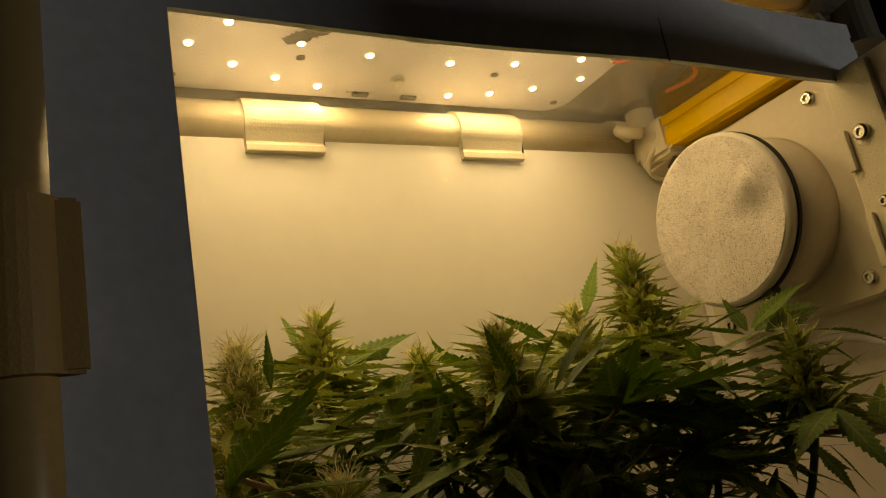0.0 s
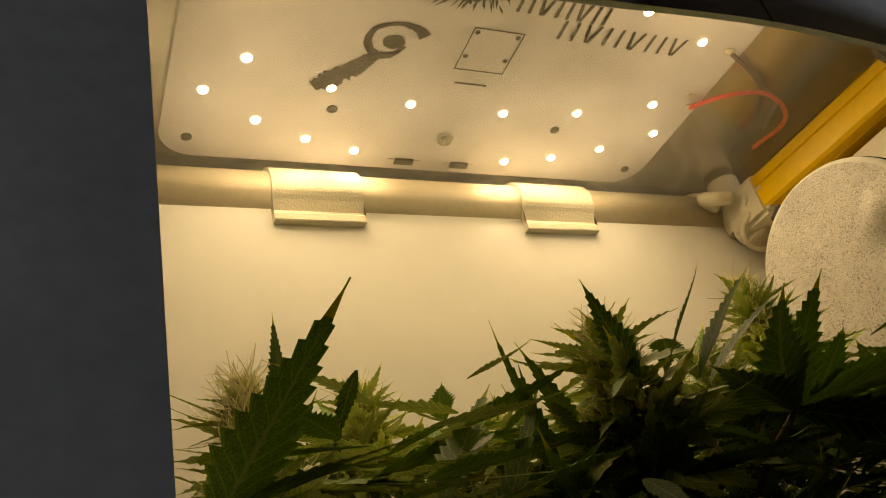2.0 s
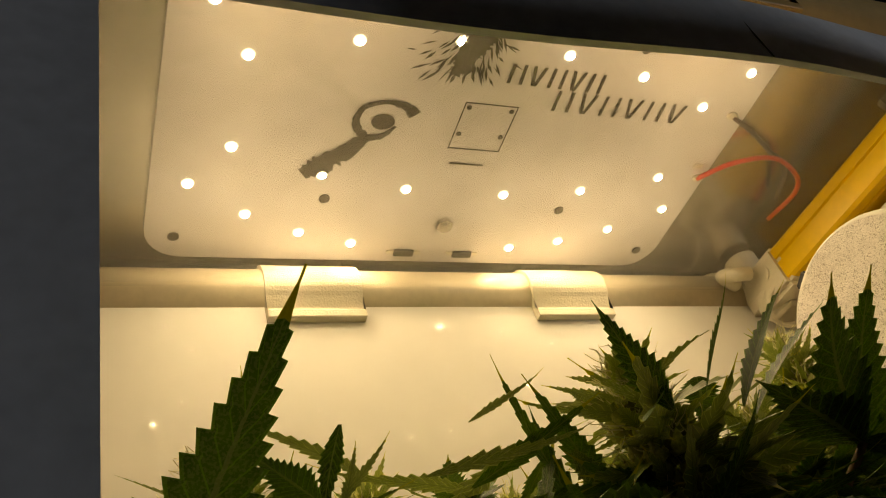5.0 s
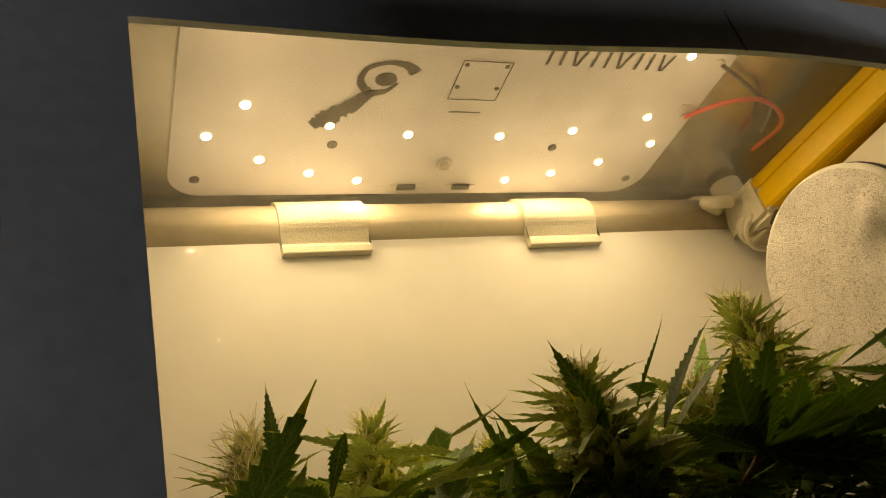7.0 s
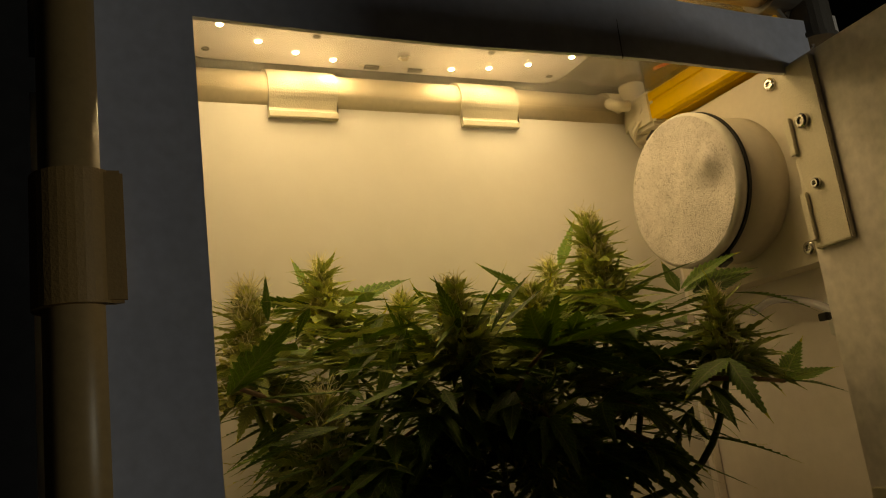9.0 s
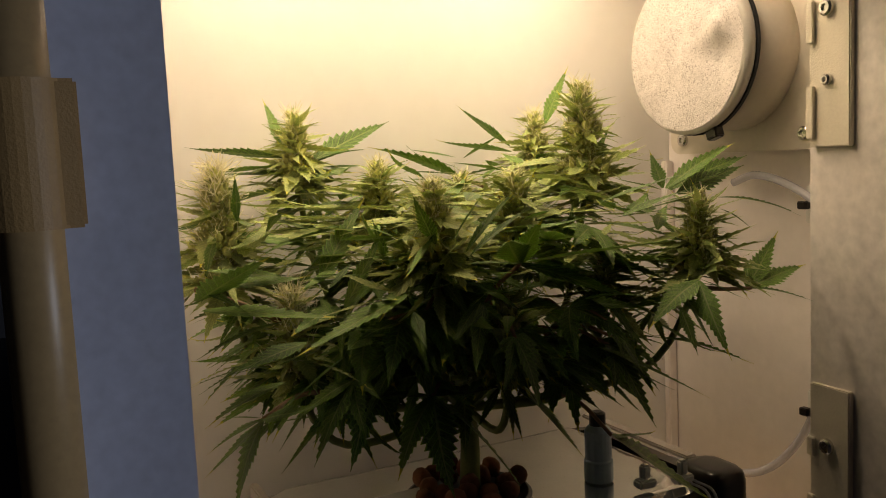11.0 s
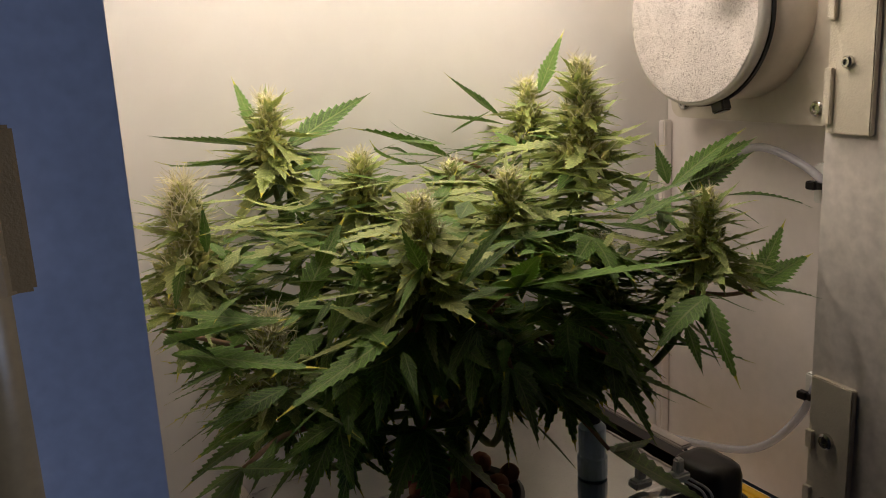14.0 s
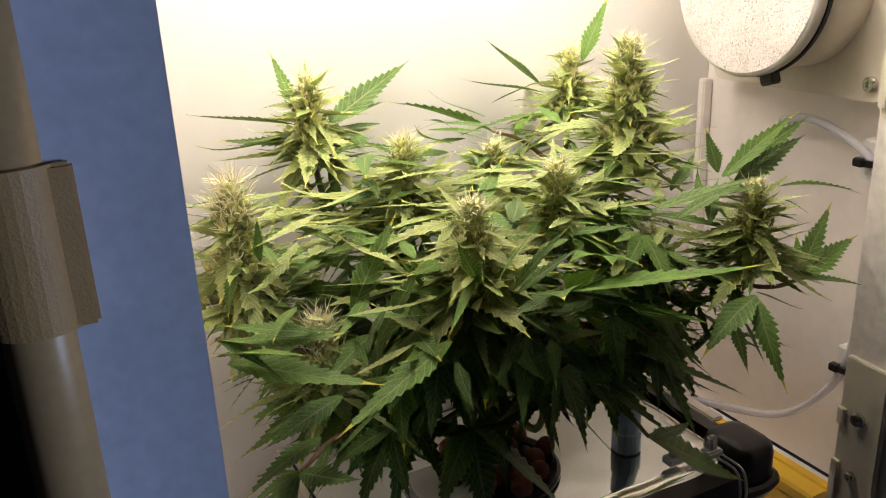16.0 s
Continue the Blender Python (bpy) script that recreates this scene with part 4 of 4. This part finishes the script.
def cola(tip, length, width, leaves, reach, seed, hairs=1.0, slim=0.4, lean=(0, 0), strand=1.0):
    """A flowering bud below its tip: packed calyxes, hair-like pistils, and frosted leaves standing out of it."""
    r = random.Random(seed)
    tip = Vector(tip)
    axis = Vector((lean[0], lean[1], 1)).normalized()
    base = tip - axis * length
    q = axis.to_track_quat("Z", "Y").to_matrix()

    def radius(t):
        return width * 0.5 * (1.03 - t) ** 0.95 * (0.74 + 0.40 * math.sin(t * 17 + seed))
    cv, cf, hv, hf = [], [], [], []
    count = int(300 * length / 0.05 * width / 0.027)
    for i in range(count):
        t = (i + r.random()) / count
        a = i * 2.39996 + r.uniform(-0.3, 0.3)
        rr = radius(t) * r.uniform(0.5, 1.12)
        out = q @ Vector((math.cos(a), math.sin(a), 0))
        p = base + axis * (t * length * 0.97) + out * rr * 0.75
        d = (out * r.uniform(0.5, 1.0) + axis * r.uniform(0.5, 1.1)).normalized()
        s = r.uniform(0.0034, 0.0062) * (0.8 + 0.2 * width / 0.03)
        rot = d.to_track_quat("Z", "Y").to_matrix()
        o = len(cv)
        cv += [(p + rot @ Vector(v) * s)[:] for v in CV]
        cf += [tuple(k + o for k in f) for f in CF]
        for h in range(3):
            if r.random() > hairs * (0.22 + 0.55 * max(0.0, t - 0.45) * 2):
                continue
            hp = p + d * s * r.uniform(0.3, 0.9)
            hd = (d + Vector((r.uniform(-0.7, 0.7), r.uniform(-0.7, 0.7), r.uniform(-0.3, 0.7)))).normalized()
            bend = Vector((r.uniform(-1, 1), r.uniform(-1, 1), r.uniform(-0.6, 1))) * 2.2
            ln = r.uniform(0.0018, 0.0046) * strand
            side = hd.orthogonal().normalized()
            up = hd.cross(side)
            o = len(hv)
            wave = r.uniform(0, 6.28)
            for k in range(7):
                u = k / 6
                c = hp + hd * ln * u + bend * ln * u * u * 0.5 + (side * math.sin(wave + 5.5 * u) + up * math.cos(wave + 4.5 * u)) * ln * 0.22 * u
                w = 0.00025 * strand ** 0.5 * (1 - 0.5 * u)
                for j in range(3):
                    hv.append((c + side * w * math.cos(j * 2.094) + up * w * math.sin(j * 2.094))[:])
            for k in range(6):
                for j in range(3):
                    hf.append((o + k * 3 + j, o + k * 3 + (j + 1) % 3, o + k * 3 + 3 + (j + 1) % 3, o + k * 3 + 3 + j))
    me = bpy.data.meshes.new("bud")
    me.from_pydata(cv, [], cf)
    me.polygons.foreach_set("use_smooth", [True] * len(cf))
    me.materials.append(CALYX)
    bud = new("bud", me)
    bud.parent = plant
    bud.matrix_basis = BACK
    bud["label"] = "frosted pale green flower bud"
    me = bpy.data.meshes.new("pistil_tuft")
    me.from_pydata(hv, [], hf)
    me.materials.append(PISTIL)
    hair = new("pistil_tuft", me)
    hair.parent = bud
    tagged(hair, "cream coloured hair-like pistils", kind="stuff")
    for i in range(leaves):
        t = (i + 0.5 * r.random()) / leaves
        a = i * 2.39996 + r.uniform(-0.4, 0.4) + seed
        out = q @ Vector((math.cos(a), math.sin(a), 0))
        p = base + axis * (t * length * 0.9) + out * radius(t) * 0.35
        rise = r.uniform(-0.6, 0.15) + 0.75 * t * t
        d = (out + axis * rise).normalized()
        ln = reach * r.uniform(0.6, 1.2) * (1.15 - 0.75 * t)
        thin = r.random() < slim * 0.7
        me = r.choice(SLIMS if thin else SUGARS)
        put_leaf("sugar_leaf", me, p, p + d * ln * (1.35 if thin else 1), r.uniform(-30, 30), up=axis)
    for i in range(int(170 * length)):
        t = 0.08 + 0.5 * i / (170 * length)
        a = i * 2.39996 + 0.5 + r.uniform(-0.3, 0.3)
        out = q @ Vector((math.cos(a), math.sin(a), 0))
        p = base + axis * (t * length) + out * radius(t) * 0.7
        put_leaf("sugar_leaf", r.choice(COLLARS), p, p + (out + axis * r.uniform(-0.9, -0.2)).normalized() * r.uniform(0.016, 0.027), r.uniform(-15, 15), up=axis)
    tuft = []
    for i in range(int(95 * length / 0.05)):
        t = 0.93 * (i + r.random()) / int(95 * length / 0.05)
        a = i * 2.39996 + 1.0 + r.uniform(-0.3, 0.3)
        out = q @ Vector((math.cos(a), math.sin(a), 0))
        p = base + axis * (t * length * 0.97) + out * radius(t) * 0.6
        d = (out + axis * (r.uniform(-0.45, 0.5) + 0.8 * t ** 3)).normalized()
        ln = r.uniform(0.013, 0.034) * (1.2 - 0.75 * t)
        x = d.cross(axis).normalized()
        rot = Matrix((x, d, x.cross(d))).transposed().to_4x4()
        tuft.append((Matrix.Translation(p) @ rot @ pose(0, 0, 0, 0, r.uniform(-40, 40), 0) @ Matrix.Diagonal((ln * r.uniform(0.7, 1.2), ln, ln, 1)), TUFT_BLADES[i % 4]))
    o = new("leaf_tuft", mesh_from("leaf_tuft", tuft, SUGAR))
    o.parent = bud
    tagged(o, "small frosted leaves growing out of the bud", kind="stuff")
    low = base + (ROOT - base) * 0.22
    for i in range(34):
        a = i * 2.39996 + seed * 1.7
        out = Vector((math.cos(a), math.sin(a), 0))
        u = i / 33
        p = base + axis * 0.012 + (low - base - axis * 0.012) * u + out * 0.003
        d = (out + axis * (r.uniform(-0.35, 0.35) - 0.75 * u)).normalized()
        e = p + d * r.uniform(0.024, 0.042)
        e.x, e.y = max(e.x, 0.066), min(e.y, 0.444)
        put_leaf("fan_leaflet" if i % 3 else "sugar_leaf", r.choice(SLIMS if i % 3 == 0 else BLADES if i % 3 == 1 and u < 0.5 else DARKSLIMS), p, e, r.uniform(-15, 15))
    mid = Vector((ROOT.x + (base.x - ROOT.x) * 0.75, ROOT.y + (base.y - ROOT.y) * 0.75, ROOT.z + (base.z - ROOT.z) * 0.55))
    stalk("branch", [ROOT + Vector((0, 0, 0.045)), mid, base, tip - axis * length * 0.3], (0.0023, 0.0014), STEM)


cola((0.091, 0.330, 0.271), 0.058, 0.040, 46, 0.036, 1, hairs=1.4, slim=0.4, strand=1.35)
cola((0.153, 0.404, 0.300), 0.044, 0.034, 44, 0.044, 2, hairs=1.5, slim=0.1)
cola((0.178, 0.278, 0.259), 0.040, 0.036, 44, 0.042, 3, hairs=1.9, slim=0.45)
cola((0.307, 0.337, 0.311), 0.066, 0.042, 54, 0.042, 4, hairs=1.5, slim=0.4)
cola((0.322, 0.412, 0.299), 0.042, 0.030, 26, 0.040, 5, hairs=1.2, slim=0.4)
cola((0.330, 0.268, 0.246), 0.042, 0.032, 34, 0.040, 6, hairs=1.9, slim=0.4)
cola((0.187, 0.364, 0.270), 0.034, 0.028, 26, 0.038, 7, hairs=1.6, slim=0.5)
cola((0.239, 0.305, 0.261), 0.036, 0.030, 28, 0.040, 8, hairs=1.6, slim=0.4)
cola((0.239, 0.363, 0.260), 0.030, 0.026, 22, 0.036, 9, hairs=1.5, slim=0.5)
cola((0.114, 0.300, 0.213), 0.040, 0.032, 30, 0.034, 10, hairs=1.8, slim=0.5, strand=1.4)
cola((0.285, 0.290, 0.224), 0.036, 0.024, 18, 0.038, 12, hairs=1.2, slim=0.5)
cola((0.215, 0.275, 0.205), 0.034, 0.024, 18, 0.040, 13, hairs=0.7, slim=0.5)

# single large leaflets that stand out of the crown: base, tip, roll
BIG = [
    ((0.091, 0.292, 0.248), (0.089, 0.285, 0.269), 50), ((0.168, 0.256, 0.234), (0.155, 0.249, 0.257), 20),
    
    ((0.078, 0.280, 0.222), (0.112, 0.258, 0.227), 15), ((0.085, 0.312, 0.240), (0.076, 0.303, 0.223), 0),
    
    ((0.162, 0.408, 0.272), (0.228, 0.434, 0.308), 35), ((0.150, 0.410, 0.278), (0.144, 0.432, 0.313), 10),
    ((0.146, 0.408, 0.276), (0.096, 0.430, 0.286), 20), ((0.148, 0.405, 0.266), (0.108, 0.430, 0.271), -10),
    ((0.148, 0.400, 0.258), (0.094, 0.395, 0.256), 15), ((0.162, 0.405, 0.272), (0.205, 0.425, 0.288), -10),
    ((0.326, 0.404, 0.292), (0.345, 0.404, 0.330), 20), ((0.305, 0.416, 0.278), (0.280, 0.440, 0.308), 30),
    ((0.305, 0.414, 0.274), (0.262, 0.440, 0.286), 15), ((0.262, 0.404, 0.258), (0.208, 0.416, 0.290), 20),
    ((0.300, 0.400, 0.264), (0.240, 0.418, 0.264), 0), 
    ((0.262, 0.262, 0.246), (0.304, 0.242, 0.261), 0),
    ((0.135, 0.285, 0.205), (0.150, 0.272, 0.243), 50),
]
for i, (b, t, roll) in enumerate(BIG):
    put_leaf("fan_leaflet", BLADES[i % 5], b, t, roll, wide=min(1.05, 0.052 / (Vector(t) - Vector(b)).length))
# leaflets of the palmate leaves round the crown, the old leaves over the lid and those at the side sheet: base, tip, width, roll
OUTER = [
    ((0.152, 0.252, 0.214), (0.095, 0.233, 0.200), 0.9, 0),
    ((0.152, 0.247, 0.207), (0.149, 0.229, 0.195), 1.0, 10),
    ((0.167, 0.256, 0.237), (0.145, 0.241, 0.223), 0.8, 20),
    ((0.253, 0.282, 0.224), (0.267, 0.288, 0.246), 1.0, 60),
    ((0.118, 0.318, 0.234), (0.169, 0.305, 0.251), 0.85, -12),
    ((0.126, 0.290, 0.219), (0.153, 0.300, 0.255), 0.95, 30),
    ((0.082, 0.285, 0.223), (0.113, 0.262, 0.226), 0.62, 10),
    ((0.070, 0.288, 0.221), (0.099, 0.262, 0.224), 0.7, -10),
    ((0.070, 0.288, 0.221), (0.086, 0.262, 0.218), 0.8, 0),
    ((0.355, 0.256, 0.194), (0.398, 0.250, 0.191), 0.75, 0),
    ((0.356, 0.258, 0.194), (0.422, 0.275, 0.201), 0.75, 30),
    ((0.360, 0.262, 0.194), (0.407, 0.282, 0.221), 0.75, 40),
    ((0.360, 0.262, 0.193), (0.383, 0.285, 0.207), 0.75, 0),
    ((0.297, 0.232, 0.207), (0.257, 0.222, 0.196), 1.2, -15),
    ((0.295, 0.230, 0.207), (0.282, 0.198, 0.181), 0.85, 20),
    ((0.292, 0.240, 0.193), (0.289, 0.225, 0.173), 1.0, 10),
    ((0.296, 0.238, 0.194), (0.302, 0.226, 0.173), 0.6, 0),
    ((0.300, 0.235, 0.207), (0.325, 0.228, 0.196), 0.8, 0),
    ((0.315, 0.275, 0.250), (0.371, 0.280, 0.282), 0.55, 25),
    ((0.320, 0.278, 0.249), (0.395, 0.290, 0.277), 0.6, 30),
    ((0.320, 0.272, 0.247), (0.383, 0.284, 0.261), 0.7, 50),
    ((0.319, 0.282, 0.250), (0.319, 0.292, 0.271), 1.3, -20),
    ((0.320, 0.285, 0.249), (0.291, 0.292, 0.259), 1.0, 0),
    ((0.339, 0.262, 0.244), (0.403, 0.262, 0.241), 0.35, 0),
    ((0.340, 0.262, 0.238), (0.367, 0.262, 0.229), 0.4, 0),
    ((0.260, 0.265, 0.174), (0.317, 0.245, 0.144), 0.55, 10),
    ((0.266, 0.268, 0.167), (0.299, 0.250, 0.149), 0.7, 0),
    ((0.268, 0.268, 0.155), (0.278, 0.252, 0.140), 0.8, 0),
    ((0.273, 0.272, 0.177), (0.305, 0.262, 0.174), 0.6, 0),
    ((0.301, 0.270, 0.172), (0.366, 0.262, 0.162), 0.12, 0),
    ((0.212, 0.270, 0.166), (0.250, 0.262, 0.120), 2.0, 0),
    ((0.228, 0.272, 0.162), (0.263, 0.262, 0.167), 1.2, 10),
    ((0.166, 0.262, 0.165), (0.169, 0.248, 0.121), 1.7, 0),
    ((0.166, 0.262, 0.165), (0.217, 0.250, 0.119), 1.7, 0),
    ((0.166, 0.262, 0.165), (0.138, 0.248, 0.140), 1.5, 0),
    ((0.166, 0.262, 0.165), (0.210, 0.266, 0.163), 1.5, 0),
    ((0.166, 0.262, 0.165), (0.133, 0.262, 0.172), 1.4, 0),
    ((0.166, 0.262, 0.165), (0.168, 0.275, 0.179), 1.0, 0),
    ((0.099, 0.262, 0.182), (0.063, 0.252, 0.178), 1.15, 0),
    ((0.094, 0.266, 0.192), (0.062, 0.262, 0.188), 0.7, 20),
    ((0.095, 0.264, 0.188), (0.074, 0.255, 0.194), 0.9, 0),
    ((0.265, 0.262, 0.128), (0.338, 0.262, 0.078), 1.1, 20),
    ((0.268, 0.262, 0.126), (0.302, 0.272, 0.122), 1.5, -10),
    ((0.126, 0.272, 0.170), (0.123, 0.262, 0.151), 0.8, 0),
    ((0.116, 0.272, 0.172), (0.115, 0.262, 0.158), 0.7, 0),
    ((0.149, 0.268, 0.179), (0.130, 0.258, 0.160), 0.9, 0),
    ((0.2095, 0.2535, 0.2215), (0.284, 0.214, 0.234), 0.95, -8),
    ((0.2095, 0.2535, 0.2215), (0.266, 0.240, 0.203), 0.95, -25),
    ((0.2095, 0.2535, 0.2215), (0.183, 0.222, 0.244), 1.25, 15),
    ((0.2095, 0.2535, 0.2215), (0.206, 0.226, 0.248), 1.1, -30),
    ((0.2095, 0.2535, 0.2215), (0.171, 0.236, 0.228), 1.35, 0),
    ((0.2095, 0.2535, 0.2215), (0.245, 0.262, 0.229), 1.1, -20),
    ((0.090, 0.266, 0.167), (0.103, 0.233, 0.180), 1.2, 20),
    ((0.090, 0.266, 0.167), (0.069, 0.263, 0.132), 1.45, 0),
    ((0.090, 0.266, 0.167), (0.0645, 0.268, 0.160), 1.2, 0),
    ((0.090, 0.267, 0.167), (0.071, 0.268, 0.171), 1.0, 10),
    ((0.090, 0.267, 0.166), (0.064, 0.268, 0.147), 1.0, 0),
    ((0.174, 0.252, 0.234), (0.190, 0.245, 0.2625), 0.75, -10),
    ((0.180, 0.250, 0.230), (0.196, 0.240, 0.259), 0.6, 35),
    ((0.182, 0.250, 0.228), (0.201, 0.238, 0.252), 0.7, 20),
]
for i, (b, t, w, roll) in enumerate(OUTER):
    put_leaf("fan_leaflet", BLADES[i % 5], b, t, roll, wide=w)
for path in (((0.196, 0.270, 0.196), (0.2006, 0.262, 0.210), (0.2095, 0.2535, 0.2215)), ((0.245, 0.290, 0.150), (0.256, 0.275, 0.143), (0.265, 0.262, 0.128)), ((0.310, 0.262, 0.200), (0.330, 0.252, 0.197), (0.357, 0.257, 0.194)), ((0.140, 0.290, 0.165), (0.110, 0.275, 0.172), (0.090, 0.266, 0.167)), ((0.190, 0.290, 0.160), (0.176, 0.275, 0.166), (0.166, 0.262, 0.165)), ((0.110, 0.300, 0.200), (0.090, 0.290, 0.212), (0.070, 0.288, 0.221))):
    stalk("petiole", path, (0.0014, 0.0010), PETIOLE, 6)
# broad level leaves that reach out of the opening
LEVEL = [((0.070, 0.285, 0.216), (0.086, 0.221, 0.241), 0.8, -12), ((0.072, 0.285, 0.212), (0.118, 0.240, 0.212), 1.0, 5), ((0.158, 0.285, 0.222), (0.136, 0.262, 0.254), 0.4, -20),
         ((0.160, 0.292, 0.222), (0.147, 0.273, 0.250), 0.5, 0), ((0.150, 0.280, 0.208), (0.140, 0.240, 0.222), 1.0, 10)]
for i, (b, t, w, roll) in enumerate(LEVEL):
    put_leaf("fan_leaflet", BLADES[i % 5], b, t, roll, wide=w)
stalk("petiole", [(0.300, 0.404, 0.236), (0.282, 0.405, 0.250), (0.262, 0.404, 0.258)], (0.0014, 0.0009), PETIOLE, 6)
# whole palmate leaves: joint, tip of the middle leaflet, roll, start of the petiole
PALMS = [
    ((0.200, 0.245, 0.190), (0.205, 0.222, 0.165), 0, (0.215, 0.28, 0.185)),
    ((0.255, 0.250, 0.190), (0.270, 0.228, 0.172), 0, (0.25, 0.28, 0.185)),
]
for i, (j, t, roll, s) in enumerate(PALMS):
    o = put_leaf("fan_leaf", FANS[i % 5], j, t, roll)
    stalk("petiole", [s, ((s[0] + j[0]) / 2, (s[1] + j[1]) / 2, (s[2] + j[2]) / 2 + 0.006), j], (0.0013, 0.0009), PETIOLE, 6)
for k in range(16):
    r = random.Random(300 + k)
    j = Vector((0.135 + 0.155 * (k + r.random()) / 16, r.uniform(0.268, 0.305), r.uniform(0.172, 0.205)))
    d = Vector((r.uniform(-0.7, 0.7), r.uniform(-1.0, -0.4), r.uniform(-0.6, 0.1))).normalized()
    put_leaf("fan_leaf", FANS[k % 5], j, j + d * r.uniform(0.035, 0.055), r.uniform(-20, 20))
    s = Vector((0.222 + (j.x - 0.222) * 0.5, 0.3, j.z + 0.005))
    stalk("petiole", [s, (s + j) / 2 + Vector((0, 0, 0.005)), j], (0.0013, 0.0009), PETIOLE, 6)
# level leaves of the crown, between the buds
for k in range(250):
    r = random.Random(500 + k)
    j = Vector((r.uniform(0.095, 0.335), r.uniform(0.258, 0.405), r.uniform(0.200, 0.252)))
    a = r.uniform(0, 6.283)
    d = Vector((math.cos(a), math.sin(a), r.uniform(-0.25, 0.3))).normalized()
    e = j + d * r.uniform(0.028, 0.05)
    e.x, e.y = max(e.x, 0.07), max(0.256, min(e.y, 0.44))
    name, me = (("fan_leaflet", DARKSLIMS[k % 4]), ("slim_leaf", SLIMS[k % 4]), ("fan_leaflet", BLADES[k % 5]))[(0, 1, 0, 1, 0, 1, 2)[k % 7]]
    put_leaf(name, me, j, e, r.uniform(-18, 18))
# level leaves high at the back, over the branches
for k in range(60):
    r = random.Random(900 + k)
    j = Vector((r.uniform(0.13, 0.335), r.uniform(0.355, 0.42), r.uniform(0.236, 0.272)))
    a = r.uniform(0, 6.283)
    d = Vector((math.cos(a), math.sin(a) * 0.7, r.uniform(-0.2, 0.35))).normalized()
    e = j + d * r.uniform(0.025, 0.045)
    e.x, e.y = max(e.x, 0.07), min(e.y, 0.442)
    put_leaf("fan_leaflet", (DARKSLIMS[k % 4] if k % 3 else BLADES[k % 5]), j, e, r.uniform(-18, 18))
# leaves filling the crown and the shaded space below it
rnd = random.Random(21)
for k in range(130):
    a = rnd.uniform(0, 6.283)
    rr = math.sqrt(rnd.random())
    x, y, z = 0.216 + 0.094 * rr * math.cos(a), 0.330 + 0.075 * rr * math.sin(a), rnd.uniform(0.160, 0.235)
    d = Vector((math.cos(a) + rnd.uniform(-0.7, 0.7), math.sin(a) + rnd.uniform(-0.7, 0.7), rnd.uniform(-0.6, 0.35) - (0.3 if z < 0.17 else 0))).normalized()
    ln = rnd.uniform(0.03, 0.055)
    e = Vector((x, y, z)) + d * ln
    e.y, e.x = min(e.y, 0.438), max(e.x, 0.075)
    if k % 3 == 0:
        put_leaf("fan_leaf", FANS[k % 5], (x, y, z), e, rnd.uniform(-25, 25))
    else:
        put_leaf("fan_leaflet", (DARKSLIMS[k % 4] if z > 0.18 else BLADES[k % 5]), (x, y, z), e, rnd.uniform(-30, 30))
# old dark fan leaves packed under the crown
for k in range(210):
    r = random.Random(1300 + k)
    z = r.uniform(0.166, 0.216)
    j = Vector((r.uniform(0.105 if z > 0.165 else 0.150, 0.300 if z > 0.190 else 0.235), r.uniform(0.258 if z > 0.15 else 0.285, 0.385), z))
    a = math.atan2(j.y - 0.335, j.x - 0.215) + r.uniform(-0.8, 0.8)
    d = Vector((math.cos(a), math.sin(a), r.uniform(-0.75, 0.1) if j.x < 0.235 else r.uniform(-0.15, 0.3))).normalized()
    e = j + d * r.uniform(0.024, 0.042)
    e.x, e.y, e.z = max(e.x, 0.072), min(e.y, 0.438), max(e.z, 0.160)
    if k % 5 < 1:
        put_leaf("fan_leaf", FANS[k // 5 % 5], j, e, r.uniform(-25, 25))
    else:
        put_leaf("fan_leaflet", DARKSLIMS[k % 4] if k % 2 else BLADES[k % 5], j, e, r.uniform(-40, 40))
# slender leaves sweeping out level from the buds, yellow at their tips
for k in range(84):
    r = random.Random(1700 + k)
    j = Vector((r.uniform(0.12, 0.32), r.uniform(0.305, 0.39), r.uniform(0.226, 0.260)))
    a = r.choice((0.0, 3.14)) + r.uniform(-0.6, 0.6)
    d = Vector((math.cos(a), math.sin(a) - 0.2, r.uniform(-0.05, 0.2))).normalized()
    e = j + d * r.uniform(0.04, 0.062)
    e.x, e.y = max(e.x, 0.07), max(0.285, min(e.y, 0.44))
    put_leaf("slim_leaf", SLIMS[k % 4], j, e, r.uniform(-20, 20), wide=0.8)
# old leaves low at the back, in the shade
for k in range(70):
    r = random.Random(2100 + k)
    j = Vector((r.uniform(0.115, 0.275), r.uniform(0.335, 0.405), r.uniform(0.135, 0.190)))
    a = r.uniform(0, 6.283)
    d = Vector((math.cos(a), math.sin(a) * 0.5, r.uniform(-0.5, 0.2))).normalized()
    e = j + d * r.uniform(0.03, 0.05)
    e.x, e.y, e.z = max(e.x, 0.075), min(e.y, 0.438), max(e.z, 0.115)
    put_leaf("fan_leaf" if k % 2 else "fan_leaflet", FANS[k % 5] if k % 2 else BLADES[k % 5], j, e, r.uniform(-30, 30))
